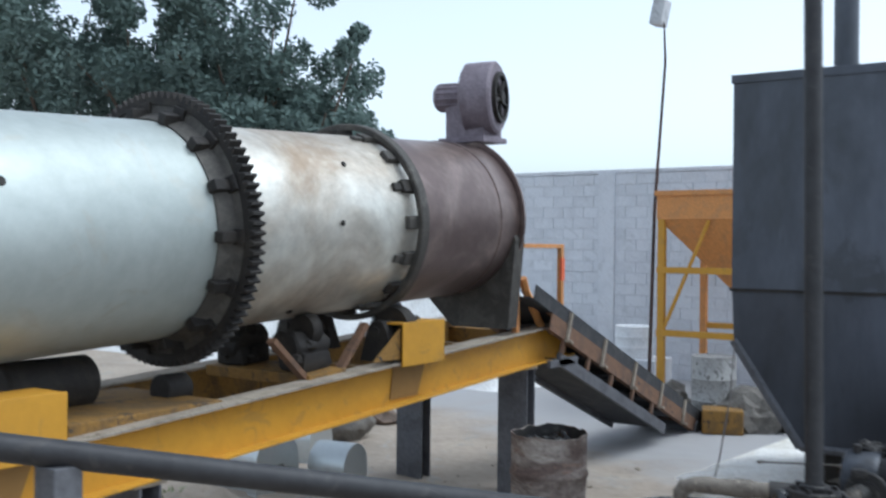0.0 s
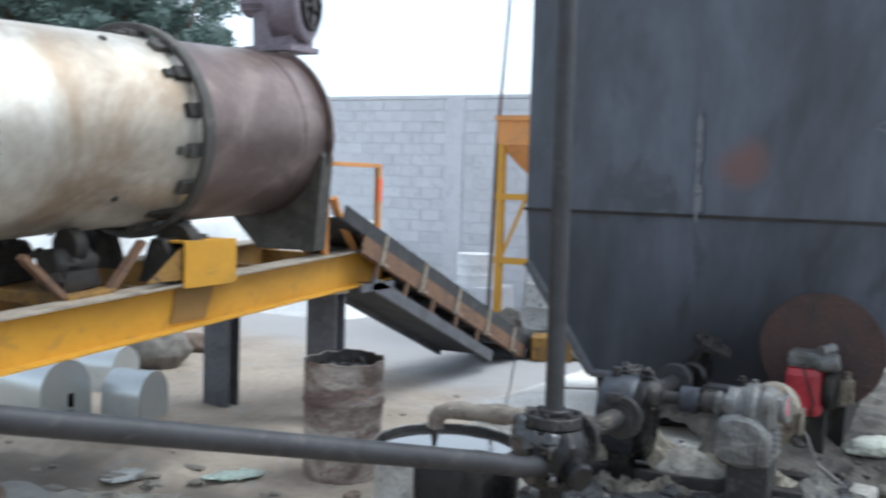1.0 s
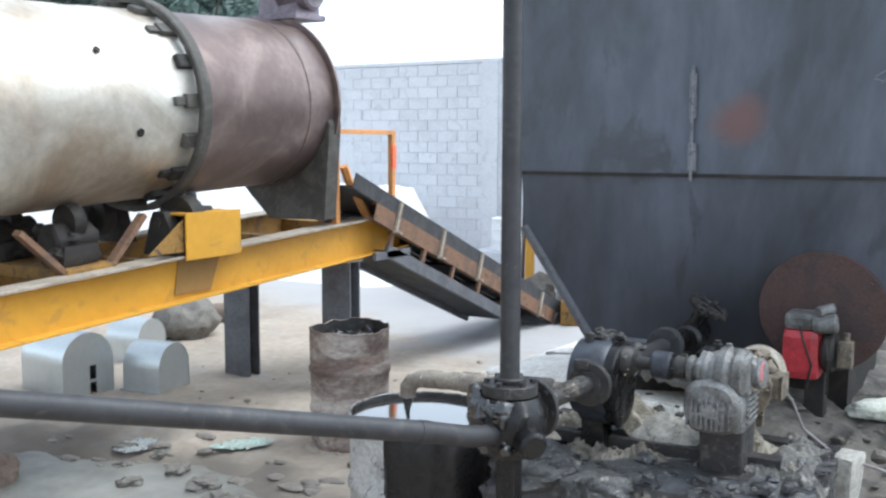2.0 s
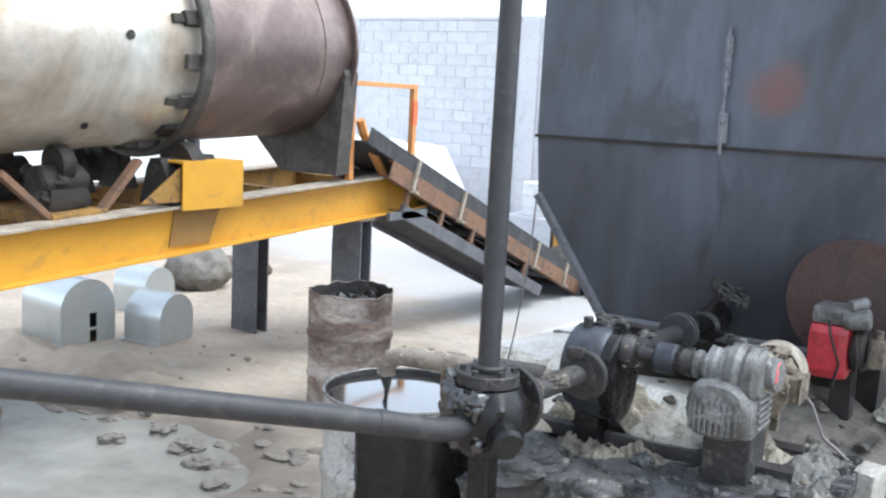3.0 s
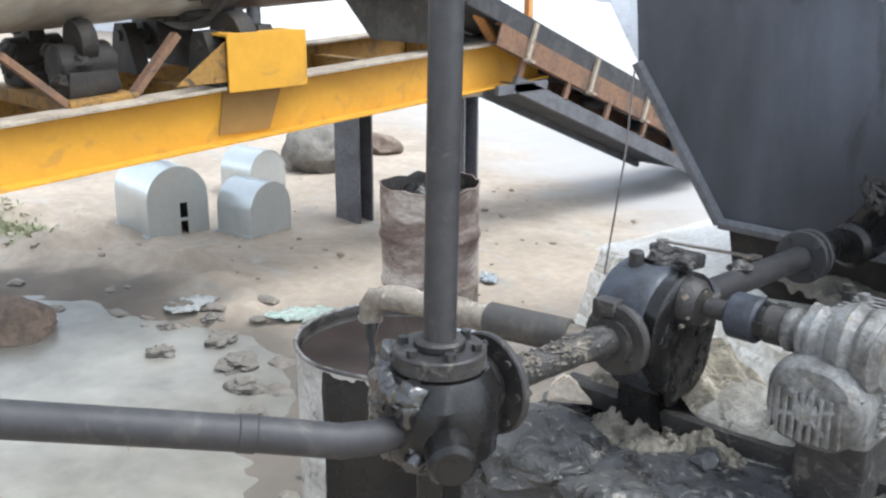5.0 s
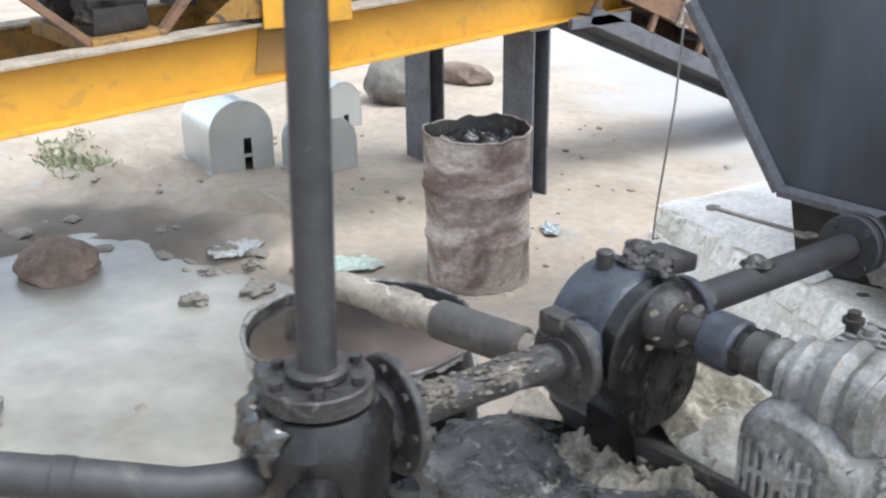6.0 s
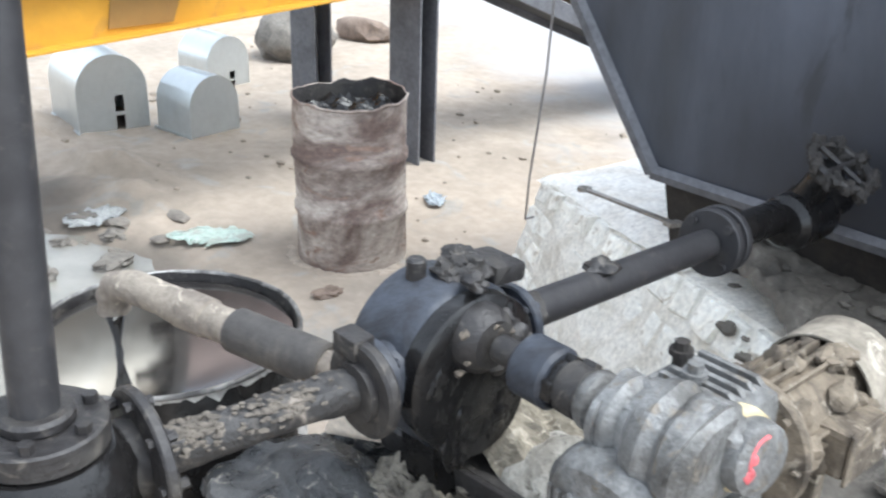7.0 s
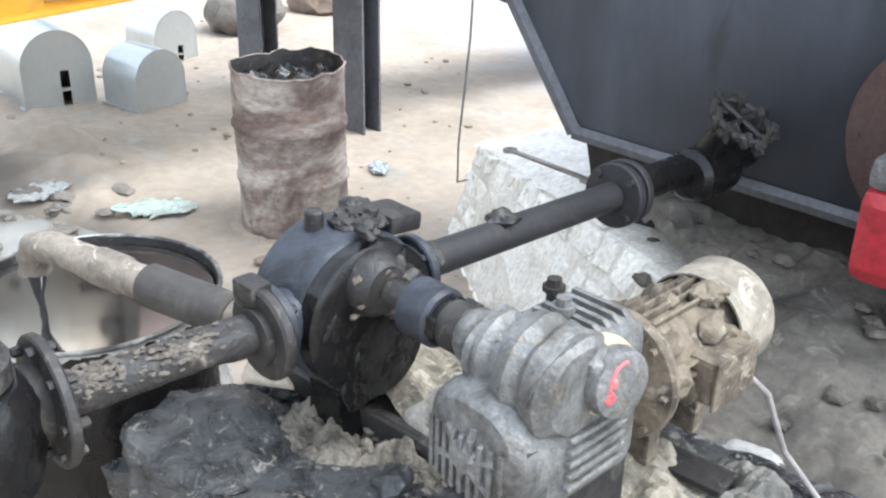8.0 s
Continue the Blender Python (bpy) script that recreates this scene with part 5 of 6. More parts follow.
def build_pump():
    t = thing("bitumen_pump", "blue-black round gear pump smeared with tar", "pump", pose(1.57, 4.668, 0))
    rx = Matrix.Rotation(radians(90), 4, "Y")

    def along_x(bm, prof, y=0.0, z=ZP - 0.02, seg=40):
        return spin(bm, prof, Matrix.Translation((0, y, z)) @ rx, seg)

    bm = B()
    along_x(bm, [(0, -0.12), (0.155, -0.12), (0.17, -0.11), (0.174, 0.03), (0.165, 0.045), (0, 0.045)])
    along_x(bm, [(0, -0.10), (0.12, -0.10), (0.13, -0.09), (0.13, 0.03), (0, 0.035)], 0.02, ZP - 0.10)
    part("body", bm, PUMP, t, "blue-black pump casing", True)
    bm = B()
    along_x(bm, [(0, 0.045), (0.165, 0.045), (0.167, 0.052), (0.165, 0.085), (0.15, 0.095), (0, 0.10)])
    along_x(bm, [(0, 0.03), (0.125, 0.03), (0.128, 0.08), (0.115, 0.092), (0, 0.095)], 0.02, ZP - 0.10)
    part("cover", bm, TAR, t, "matt tarred pump cover", True)
    bm = B()
    along_x(bm, [(0, 0.09), (0.072, 0.09), (0.068, 0.12), (0.05, 0.14), (0, 0.14)], -0.006, ZP + 0.068, 28)
    gland = part("gland_housing", bm, TARPIPE, t, "tar-crusted gland housing", True)
    bm = B()
    for k in range(12):
        rr = random.Random(k + 820)
        lump(bm, (rr.uniform(0.085, 0.135), rr.uniform(-0.075, 0.07), ZP + 0.06 + rr.uniform(-0.06, 0.06)), (0.026, 0.036, 0.03), k, 3, 0.5)
    tagged(part("hardened_tar", bm, TARPIPE, gland, "dull lumps of hardened tar", True), kind="stuff")
    bm = B()
    for k in range(16):
        rr = random.Random(k + 860)
        q = rr.uniform(0.004, 0.010)
        lump(bm, (rr.uniform(0.11, 0.14), rr.uniform(-0.08, 0.06), ZP + 0.06 + rr.uniform(-0.05, 0.05)), (q, q * 1.6, q), k, 2, 0.5)
    tagged(part("dried_crust", bm, mat("dull_tan_crust", (0.12, 0.10, 0.078), (0.06, 0.05, 0.04), 20, 0.95), gland, "crumbs of tan dried crust", True), kind="stuff")
    bm = B()
    for k in range(46):
        rr = random.Random(k + 900)
        a, d = rr.uniform(0, 6.283), 0.125 * rr.uniform(0.1, 1.0) ** 0.5
        q = rr.uniform(0.012, 0.028)
        lump(bm, (0.088, d * math.cos(a), ZP - 0.05 + 1.25 * d * math.sin(a)), (q * 0.5, q, q * 1.5), k, 3, 0.4)
    tagged(part("tar_crust", bm, TAR, t, "black tar runs on the cover", True), kind="stuff")
    bm = B()
    box(bm, (-0.085, -0.04, ZP + 0.118), (0.03, 0.05, ZP + 0.162), 0.012, Matrix.Rotation(radians(-6), 4, "X"))
    lug = part("relief_lug", bm, TARPIPE, t, "tar-crusted relief lug", True)
    bm = B()
    rod(bm, (-0.062, -0.034, ZP + 0.14), (-0.062, -0.034, ZP + 0.186), 0.021, 12, bevel=0.004)
    part("lug_bolt", bm, TARPIPE, lug, smooth=True)
    bm = B()
    for k in range(9):
        rr = random.Random(k + 940)
        lump(bm, (rr.uniform(-0.05, 0.07), rr.uniform(-0.02, 0.09), ZP + 0.165 + rr.uniform(-0.012, 0.012)), (0.03, 0.024, 0.018), k, 3, 0.5)
    tagged(part("tar_crust", bm, TARPIPE, lug, "dull black tar crust", True), kind="stuff")
    for s, z in ((-1, ZP), (1, ZP)):
        bm = B()
        rod(bm, (0.0, s * 0.12, z), (0.0, s * 0.2, z), 0.065, 24)
        flange(bm, (0.0, s * 0.19, z), (0, 1, 0), 0.082, 0.024, 4, 0.01)
        part("port", bm, PUMP, t, smooth=True)
    bm = B()
    rod(bm, (0.02, -0.24, ZP), (0.02, -0.212, ZP), 0.098, 28, bevel=0.006)
    box(bm, (-0.05, -0.25, ZP + 0.06), (0.02, -0.2, ZP + 0.105), 0.008)
    rod(bm, (0.02, -0.255, ZP), (0.02, -0.24, ZP), 0.06, 24)
    part("inlet_flange", bm, TARPIPE, t, smooth=True)
    bm = B()
    box(bm, (-0.09, -0.07, 0.80), (0.05, 0.09, 0.83), 0.006)
    prism(bm, [(-0.1, 0.0), (0.03, 0.0), (0.0, 0.2), (-0.09, 0.2)], 0.1, Matrix.Translation((0, 0.06, 0.82)) @ Matrix.Rotation(radians(90), 4, "X"))
    part("foot", bm, TAR, t)
    bm = B()
    box(bm, (0.04, -0.05, 1.0), (0.085, -0.02, 1.08), 0.006)
    rod(bm, (0.06, -0.05, 1.0), (0.06, -0.05, 1.04), 0.014, 8)
    part("drain_plug", bm, TAR, t)
    return t


build_pump()

t = thing("inlet_pipe", "tar-smeared pipe with pale grit crust joining valve and pump", "pipe")
bm = B()
tube(bm, [Vector((1.50, 4.03, 1.17)).lerp(Vector((1.573, 4.42, ZP)), q / 24) for q in range(25)], 0.042, 22)
for v in bm.verts:
    v.co += Vector((0.5, 0, 1)) * 0.012 * noise.fractal(v.co * 22, 1.0, 2.0, 4)
part("pipe", bm, mat("mud_caked_tar_pipe", (0.03, 0.028, 0.027), (0.21, 0.18, 0.15), 9, 0.55, 0.1, c=(0.075, 0.066, 0.058), fine=50, bump=0.9, rough2=0.9, spots=0.64, edge=0.07), t, smooth=True)
bm = B()
rng = random.Random(41)
a, b = Vector((1.50, 4.03, 1.17)), Vector((1.573, 4.42, ZP))
for k in range(240):
    q = rng.gauss(0.22, 0.06) if k < 150 else rng.gauss(0.60, 0.14)
    g = rng.gauss(radians(62), 0.42)
    c = a.lerp(b, q) + Vector((math.cos(g), -0.15 * math.cos(g), math.sin(g))) * 0.043
    w = rng.uniform(0.003, 0.0075)
    lump(bm, c, (w, w * 1.3, w * 0.55), k, 2, 0.6)
tagged(part("grit_crust", bm, mat("pale_grit_crust", (0.12, 0.104, 0.086), (0.06, 0.052, 0.043), 30, 0.95, 0.0, fine=70, bump=0.5), t, "pale dried grit crusted on the pipe", True), kind="stuff")

t = thing("outlet_pipe", "dark steel pipe running to the tank", "pipe")
bm = B()
a, b = Vector((1.56, 4.86, ZP)), Vector((1.509, 5.67, 1.135))
rod(bm, a, b, 0.042, 22)
part("pipe", bm, PIPE, t, smooth=True)
bm = B()
flange(bm, b + Vector((0, 0.02, 0)), b - a, 0.095, 0.03, 4, 0.013)
flange(bm, b + Vector((0, 0.06, 0)), b - a, 0.095, 0.026, 0)
part("flange", bm, PIPE, t, smooth=True)
bm = B()
lump(bm, a.lerp(b, 0.40) + Vector((0, 0, 0.04)), (0.035, 0.045, 0.025), 3, 3, 0.5)
part("tar_lump", bm, TARPIPE, t, smooth=True)
bm = B()
lump(bm, a.lerp(b, 0.02) + Vector((0.02, 0, 0.03)), (0.045, 0.05, 0.03), 4, 3, 0.5)
part("tar_lump", bm, TARPIPE, t, smooth=True)
bm = B()
rod(bm, b + Vector((0, 0.07, 0)), (1.50, 6.25, 1.12), 0.05, 20)
rod(bm, (1.50, 6.2, 1.12), (1.50, 6.55, 1.12), 0.07, 20)
part("nozzle", bm, TAR, t, smooth=True)

t = thing("gate_valve", "tar-blackened gate valve with a crusted handwheel", "valve", pose(1.53, 6.12, 1.11))
bm = B()
rod(bm, (0, -0.1, 0), (0, 0.1, 0), 0.085, 24, bevel=0.02)
rod(bm, (0, 0, 0.05), (0.07, 0, 0.17), 0.045, 16)
part("body", bm, TAR, t, smooth=True)
bm = B()
m = Matrix.Translation((0.09, 0.02, 0.18)) @ Matrix.Rotation(radians(28), 4, "Y")
ring = [m @ Vector((0.095 * math.cos(q * math.pi / 8), 0.095 * math.sin(q * math.pi / 8), 0)) for q in range(17)]
tube(bm, ring, 0.013, 8)
for q in (0, 4, 8, 12):
    tube(bm, [m @ Vector((0, 0, 0)), ring[q]], 0.01, 6)
wheel = part("handwheel", bm, TARPIPE, t, "grime-blackened handwheel", True)
bm = B()
for k in range(30):
    rr = random.Random(k + 70)
    c = ring[rr.randrange(16)]
    lump(bm, c + Vector((rr.uniform(-0.015, 0.015), rr.uniform(-0.015, 0.015), rr.uniform(-0.02, 0.008))), (0.016, 0.015, 0.022), k, 3, 0.7)
tagged(part("grime_crust", bm, mat("grime_crusted_iron", (0.034, 0.03, 0.027), (0.014, 0.013, 0.012), 18, 0.85, 0.0, bump=0.6), wheel, "dull black crust on the wheel", True), kind="stuff")

# wrench held on the flange bolt
t = thing("wrench", "worn steel spanner hooked under the outlet pipe", "wrench")
bm = B()
a, b = Vector((1.13, 6.07, 0.972)), Vector((0.575, 6.275, 0.885))
m, L = align(a, b)
box(bm, (-0.012, -0.005, 0.02), (0.012, 0.005, L - 0.02), 0.002, m)
part("shank", bm, STEELBRIGHT, t)
bm = B()
spin(bm, [(0.014, -0.008), (0.028, -0.008), (0.028, 0.008), (0.014, 0.008), (0.014, -0.008)], m @ Matrix.Translation((0, 0, L)) @ Matrix.Rotation(radians(90), 4, "X"), 16)
part("ring_end", bm, STEELBRIGHT, t)
bm = B()
box(bm, (-0.03, -0.008, -0.03), (0.03, 0.008, 0.025), 0.006, m)
part("jaw", bm, STEELBRIGHT, t)


def build_spout():
    t = thing("return_spout", "dust-caked return pipe bent down into the barrel", "pipe")
    bm = B()
    tube(bm, [(1.53, 4.53, 1.13), (1.36, 4.48, 1.135), (1.2, 4.435, 1.14), (0.92, 4.365, 1.143), (0.81, 4.337, 1.143), (0.765, 4.328, 1.13), (0.745, 4.326, 1.10), (0.74, 4.326, 1.06)], 0.041, 18)
    bmesh.ops.subdivide_edges(bm, edges=[e for e in bm.edges if e.calc_length() > 0.03], cuts=5)
    for v in bm.verts:
        v.co += Vector((0.2, 0.5, 1)) * 0.008 * noise.fractal(v.co * 14, 1.0, 2.0, 4)
    part("pipe", bm, PIPEDUST, t, smooth=True)
    bm = B()
    rod(bm, (1.08, 4.405, 1.142), (0.99, 4.383, 1.143), 0.047, 18, bevel=0.006)
    part("coupling", bm, PIPEDUST, t, smooth=True)
    bm = B()
    rod(bm, (1.40, 4.49, 1.135), (1.15, 4.423, 1.141), 0.051, 20, bevel=0.006)
    part("sleeve", bm, mat("grey_sooted_sleeve", (0.05, 0.046, 0.043), (0.095, 0.084, 0.072), 7, 0.75, 0.1, fine=40, bump=0.3), t, "grey soot-stained sleeve", True)


build_spout()


# ---------------- coupling and gear motor ----------------
SHAFT = Vector((1.745, 4.66, ZP + 0.07))
coupling = thing("shaft_coupling", "dark jaw coupling turning on the pump shaft", "coupling", Matrix.Translation(SHAFT))
bm = B()
rod(bm, (-0.02, 0, 0), (0.10, 0, 0), 0.028, 16)
part("shaft", bm, TARPIPE, coupling, smooth=True)
bm = B()
rod(bm, (0.05, 0, 0), (0.135, 0, 0), 0.061, 28, bevel=0.008)
part("pump_hub", bm, PUMP, coupling, smooth=True)
bm = B()
rod(bm, (0.135, 0, 0), (0.15, 0, 0), 0.045, 20)
part("spider", bm, TAR, coupling)
for k in range(3):
    bm = B()
    m = Matrix.Translation((0.143, 0, 0)) @ Matrix.Rotation(2 * math.pi * k / 3, 4, "X")
    box(bm, (-0.014, -0.02, 0.02), (0.014, 0.02, 0.053), 0.004, m)
    part("jaw", bm, TAR, coupling)
bm = B()
rod(bm, (0.15, 0, 0), (0.205, 0, 0), 0.05, 28, bevel=0.006)
rod(bm, (0.2, 0, 0), (0.25, 0, 0), 0.03, 16)
box(bm, (0.165, -0.012, 0.044), (0.195, 0.012, 0.058), 0.003)
part("gear_hub", bm, TARPIPE, coupling, smooth=True)


def build_gearmotor():
    t = thing("gear_motor", "oil-stained cast aluminium gear unit with a mud-caked motor", "gear motor", pose(2.10, 4.735, 0))
    z = ZP + 0.07
    bm = B()
    # upper worm housing, axis along x
    spin(bm, [(0, -0.15), (0.052, -0.15), (0.058, -0.14), (0.058, -0.125), (0.046, -0.115), (0.05, -0.10), (0.076, -0.085), (0.082, -0.062), (0.068, -0.045), (0.072, -0.03), (0.097, -0.012), (0.104, 0.02), (0.09, 0.042), (0.1, 0.06), (0.1, 0.09), (0.08, 0.11), (0, 0.11)], Matrix.Translation((0, -0.075, z)) @ Matrix.Rotation(radians(90), 4, "Y"), 32)
    for v in bm.verts:
        v.co += Vector((0, v.co.y + 0.075, v.co.z - z)) * 0.13 * noise.noise(v.co * 18)
    part("output_housing", bm, GEAR, t, "ribbed cast housing", True)
    for k in range(3):
        bm = B()
        x = (-0.085, -0.005, 0.075)[k]
        spin(bm, [(0.07, -0.012), (0.08 + 0.011 * k, -0.006), (0.08 + 0.011 * k, 0.006), (0.07, 0.009), (0.07, -0.009)], Matrix.Translation((x, -0.075, z)) @ Matrix.Rotation(radians(90 + 5 * k), 4, "Y"), 32)
        for v in bm.verts:
            v.co += Vector((0, v.co.y + 0.075, v.co.z - z)) * 0.16 * noise.noise(v.co * 17)
        part("housing_rib", bm, GEAR, t, smooth=True)
    bm = B()
    box(bm, (-0.09, -0.13, z - 0.25), (0.10, 0.13, z + 0.06), 0.035)
    part("main_casing", bm, GEAR, t, "grey oily gear casing", True)
    for k in range(6):
        bm = B()
        y = -0.03 + 0.028 * k
        prism(bm, [(-0.06, 0.026), (0.055, 0.026), (0.096, -0.01), (0.102, -0.09), (0.09, -0.09), (0.085, -0.01), (0.05, 0.0), (-0.06, 0.0)], 0.012, Matrix.Translation((0, y, z + 0.045)) @ Matrix.Rotation(radians(90), 4, "X"))
        part("cooling_fin", bm, GEAR, t)
    # rounded wheel cover with upright ribs facing the yard
    m = Matrix.Translation((-0.022, -0.105, z - 0.132)) @ Matrix.Rotation(radians(90), 4, "X")
    bm = B()
    rings = []
    for size, d in ((0.122, -0.03), (0.122, 0.055), (0.117, 0.082), (0.1, 0.1), (0.05, 0.105)):
        ring = []
        for k in range(40):
            c, q = math.cos(2 * math.pi * k / 40), math.sin(2 * math.pi * k / 40)
            e = (abs(c) ** 2.8 + abs(q) ** 2.8) ** (-1 / 2.8)
            ring.append(bm.verts.new((size * e * c * 0.97, size * e * q * 0.93, d)))
        rings.append(ring)
    for a, b in zip(rings, rings[1:]):
        for k in range(40):
            bm.faces.new((a[k], a[(k + 1) % 40], b[(k + 1) % 40], b[k]))
    bm.faces.new(rings[0][::-1])
    bm.faces.new(rings[-1])
    for v in bm.verts:
        v.co += Vector((0.6, 1, 0.4)) * 0.008 * noise.noise(v.co * 22 + Vector((3, 0, 1)))
    bmesh.ops.transform(bm, matrix=m, verts=bm.verts[:])
    cover = part("wheel_cover", bm, GEAR, t, "rounded ribbed gear cover", True)
    for k in range(9):
        bm = B()
        x = -0.092 + 0.0215 * k
        h = 0.084 - 0.25 * abs(x) ** 1.6
        box(bm, (x - 0.005, -h, 0.07), (x + 0.005, 0.45 * h, 0.119 - 1.6 * x * x), 0.003, m)
        part("cover_rib", bm, GEAR, cover)
    bm = B()
    rod(bm, m @ Vector((0, -0.01, 0.09)), m @ Vector((0, -0.01, 0.118)), 0.034, 20, bevel=0.008)
    part("cover_boss", bm, GEAR, cover, "round cast boss", True)
    for k in range(6):
        bm = B()
        a = 2 * math.pi * k / 6 + 0.3
        rod(bm, m @ Vector((0.02 * math.cos(a), -0.01 + 0.02 * math.sin(a), 0.112)), m @ Vector((0.07 * math.cos(a), -0.01 + 0.07 * math.sin(a), 0.103)), 0.009, 8)
        part("star_rib", bm, GEAR, cover, smooth=True)
    for k in range(8):
        bm = B()
        a = 2 * math.pi * (k + 0.5) / 8
        c = m @ Vector((0.114 * math.cos(a), 0.1 * math.sin(a), 0.05))
        rod(bm, c, c + Vector((0, -0.025, 0)), 0.009, 6)
        part("cover_bolt", bm, GREASE, cover)
    for k in range(5):
        bm = B()
        box(bm, (0.05, -0.09, z - 0.105 - 0.026 * k), (0.114, 0.07, z - 0.093 - 0.026 * k), 0.004)
        part("side_fin", bm, GEAR, t)
    for x, y in ((0.0, 0.0), (-0.06, 0.045)):
        bm = B()
        rod(bm, (x, y, z + 0.06), (x, y, z + 0.11), 0.014, 8)
        rod(bm, (x, y, z + 0.085), (x, y, z + 0.095), 0.022, 12)
        part("breather_plug", bm, GREASE if x else GEAR, t)
    # round side cover with a red mark, facing the aisle
    m = Matrix.Translation((0.115, 0.0, z - 0.005)) @ Matrix.Rotation(radians(84), 4, "Y") @ Matrix.Rotation(radians(8), 4, "X")
    bm = B()
    spin(bm, [(0, -0.03), (0.058, -0.03), (0.066, 0.008), (0.062, 0.03), (0.045, 0.036), (0, 0.034)], m, 28)
    side = part("side_cover", bm, GEAR, t, "round polished side cover", True)
    bm = B()
    spin(bm, [(0.05, -0.04), (0.072, -0.04), (0.074, -0.02), (0.07, -0.004), (0.05, -0.004), (0.05, -0.04)], m, 28)
    part("seal_ring", bm, mat("pale_tan_sealant", (0.50, 0.42, 0.26), (0.36, 0.29, 0.18), 12, 0.7), side, "pale tan sealing ring", True)
    bm = B()
    tube(bm, [m @ Vector((0.045 * math.cos(radians(q)), 0.045 * math.sin(radians(q)) * 0.8, 0.0355)) for q in range(170, 300, 13)], 0.0035, 6)
    lump(bm, m @ Vector((0.012, -0.035, 0.033)), (0.008, 0.012, 0.016), 3, 2, 0.5)
    lump(bm, m @ Vector((-0.014, -0.026, 0.034)), (0.006, 0.009, 0.01), 4, 2, 0.5)
    part("red_mark", bm, REDMARK, side, "smeared red paint mark")
    for k in range(5):
        bm = B()
        rr = random.Random(k + 300)
        lump(bm, (rr.uniform(-0.05, 0.09), rr.uniform(-0.1, 0.02), z + rr.uniform(0.02, 0.05)), (0.045, 0.035, 0.035), k + 8, 3, 0.3)
        part("casting_boss", bm, GEAR, t, smooth=True)
    # base
    bm = B()
    box(bm, (-0.13, -0.16, 0.80), (0.14, 0.17, 0.84), 0.008)
    box(bm, (-0.09, -0.1, 0.83), (0.09, 0.12, z - 0.2), 0.01)
    part("base", bm, TARPIPE, t)
    # motor along y
    bm = B()
    ym = Matrix.Translation((0.005, 0.0, z - 0.115)) @ Matrix.Rotation(radians(-90), 4, "X")
    spin(bm, [(0, 0.12), (0.06, 0.12), (0.07, 0.15), (0.135, 0.17), (0.14, 0.18), (0.135, 0.195), (0.09, 0.20), (0.085, 0.22), (0, 0.22)], ym, 36)
    bell = part("motor_flange", bm, MOTOR, t, "mud-brown dished motor flange", True)
    for k in range(8):
        a = 2 * math.pi * k / 8
        bm = B()
        rod(bm, ym @ Vector((0.122 * math.cos(a), 0.122 * math.sin(a), 0.155)), ym @ Vector((0.122 * math.cos(a), 0.122 * math.sin(a), 0.205)), 0.008, 6)
        part("bolt", bm, MOTOR, bell)
    bm = B()
    spin(bm, [(0, 0.21), (0.095, 0.21), (0.095, 0.47), (0, 0.47)], ym, 36)
    part("motor_body", bm, MOTOR, t, "mud-caked motor body", True)
    bm = B()
    for k in range(34):
        rr = random.Random(k + 500)
        a, d = rr.uniform(0, 6.283), rr.uniform(0.21, 0.45)
        s = rr.uniform(0.012, 0.03)
        lump(bm, ym @ Vector((0.102 * math.cos(a), 0.102 * math.sin(a), d)), (s, s * 1.3, s), k, 2, 0.5)
    tagged(part("caked_mud", bm, MOTOR, t, "dried mud caked between the fins", True), kind="stuff")
    for k in range(26):
        a = 2 * math.pi * k / 26
        if 5.3 < a < 6.0:
            continue
        bm = B()
        mm = ym @ Matrix.Rotation(a, 4, "Z") @ Matrix.Translation((0.093, 0, 0.225))
        box(bm, (0, -0.0035, 0), (0.02, 0.0035, 0.225), 0.001, mm)
        part("motor_fin", bm, MOTOR, t)
    bm = B()
    spin(bm, [(0.117, 0.44), (0.122, 0.44), (0.124, 0.56), (0.11, 0.585), (0.0, 0.59), (0.0, 0.58), (0.106, 0.578), (0.117, 0.555), (0.117, 0.44)], ym, 36)
    part("fan_cowl", bm, mat("dusty_tan_cowl", (0.27, 0.24, 0.195), (0.16, 0.14, 0.112), 7, 0.75, 0.1, c=(0.36, 0.325, 0.27)), t, "dusty pale fan cowl", True)
    bm = B()
    box(bm, (0.075, 0.29, z - 0.18), (0.155, 0.43, z - 0.08), 0.012, Matrix.Identity(4))
    tb = part("terminal_box", bm, MOTOR, t, "mud-caked terminal box")
    bm = B()
    box(bm, (0.156, 0.285, z - 0.185), (0.164, 0.435, z - 0.075), 0.004)
    part("lid", bm, MOTOR, tb)
    for k in range(2):
        bm = B()
        y = 0.26 + 0.17 * k
        box(bm, (-0.05, y - 0.02, z - 0.35), (0.06, y + 0.02, z - 0.19), 0.008)
        part("motor_foot", bm, MOTOR, t)
    bm = B()
    tube(bm, [(0.13, 0.43, z - 0.15), (0.17, 0.50, z - 0.23), (0.22, 0.52, z - 0.36), (0.36, 0.5, z - 0.45), (0.6, 0.5, z - 0.5)], 0.007, 8)
    part("cable", bm, WIRE, t)


build_gearmotor()


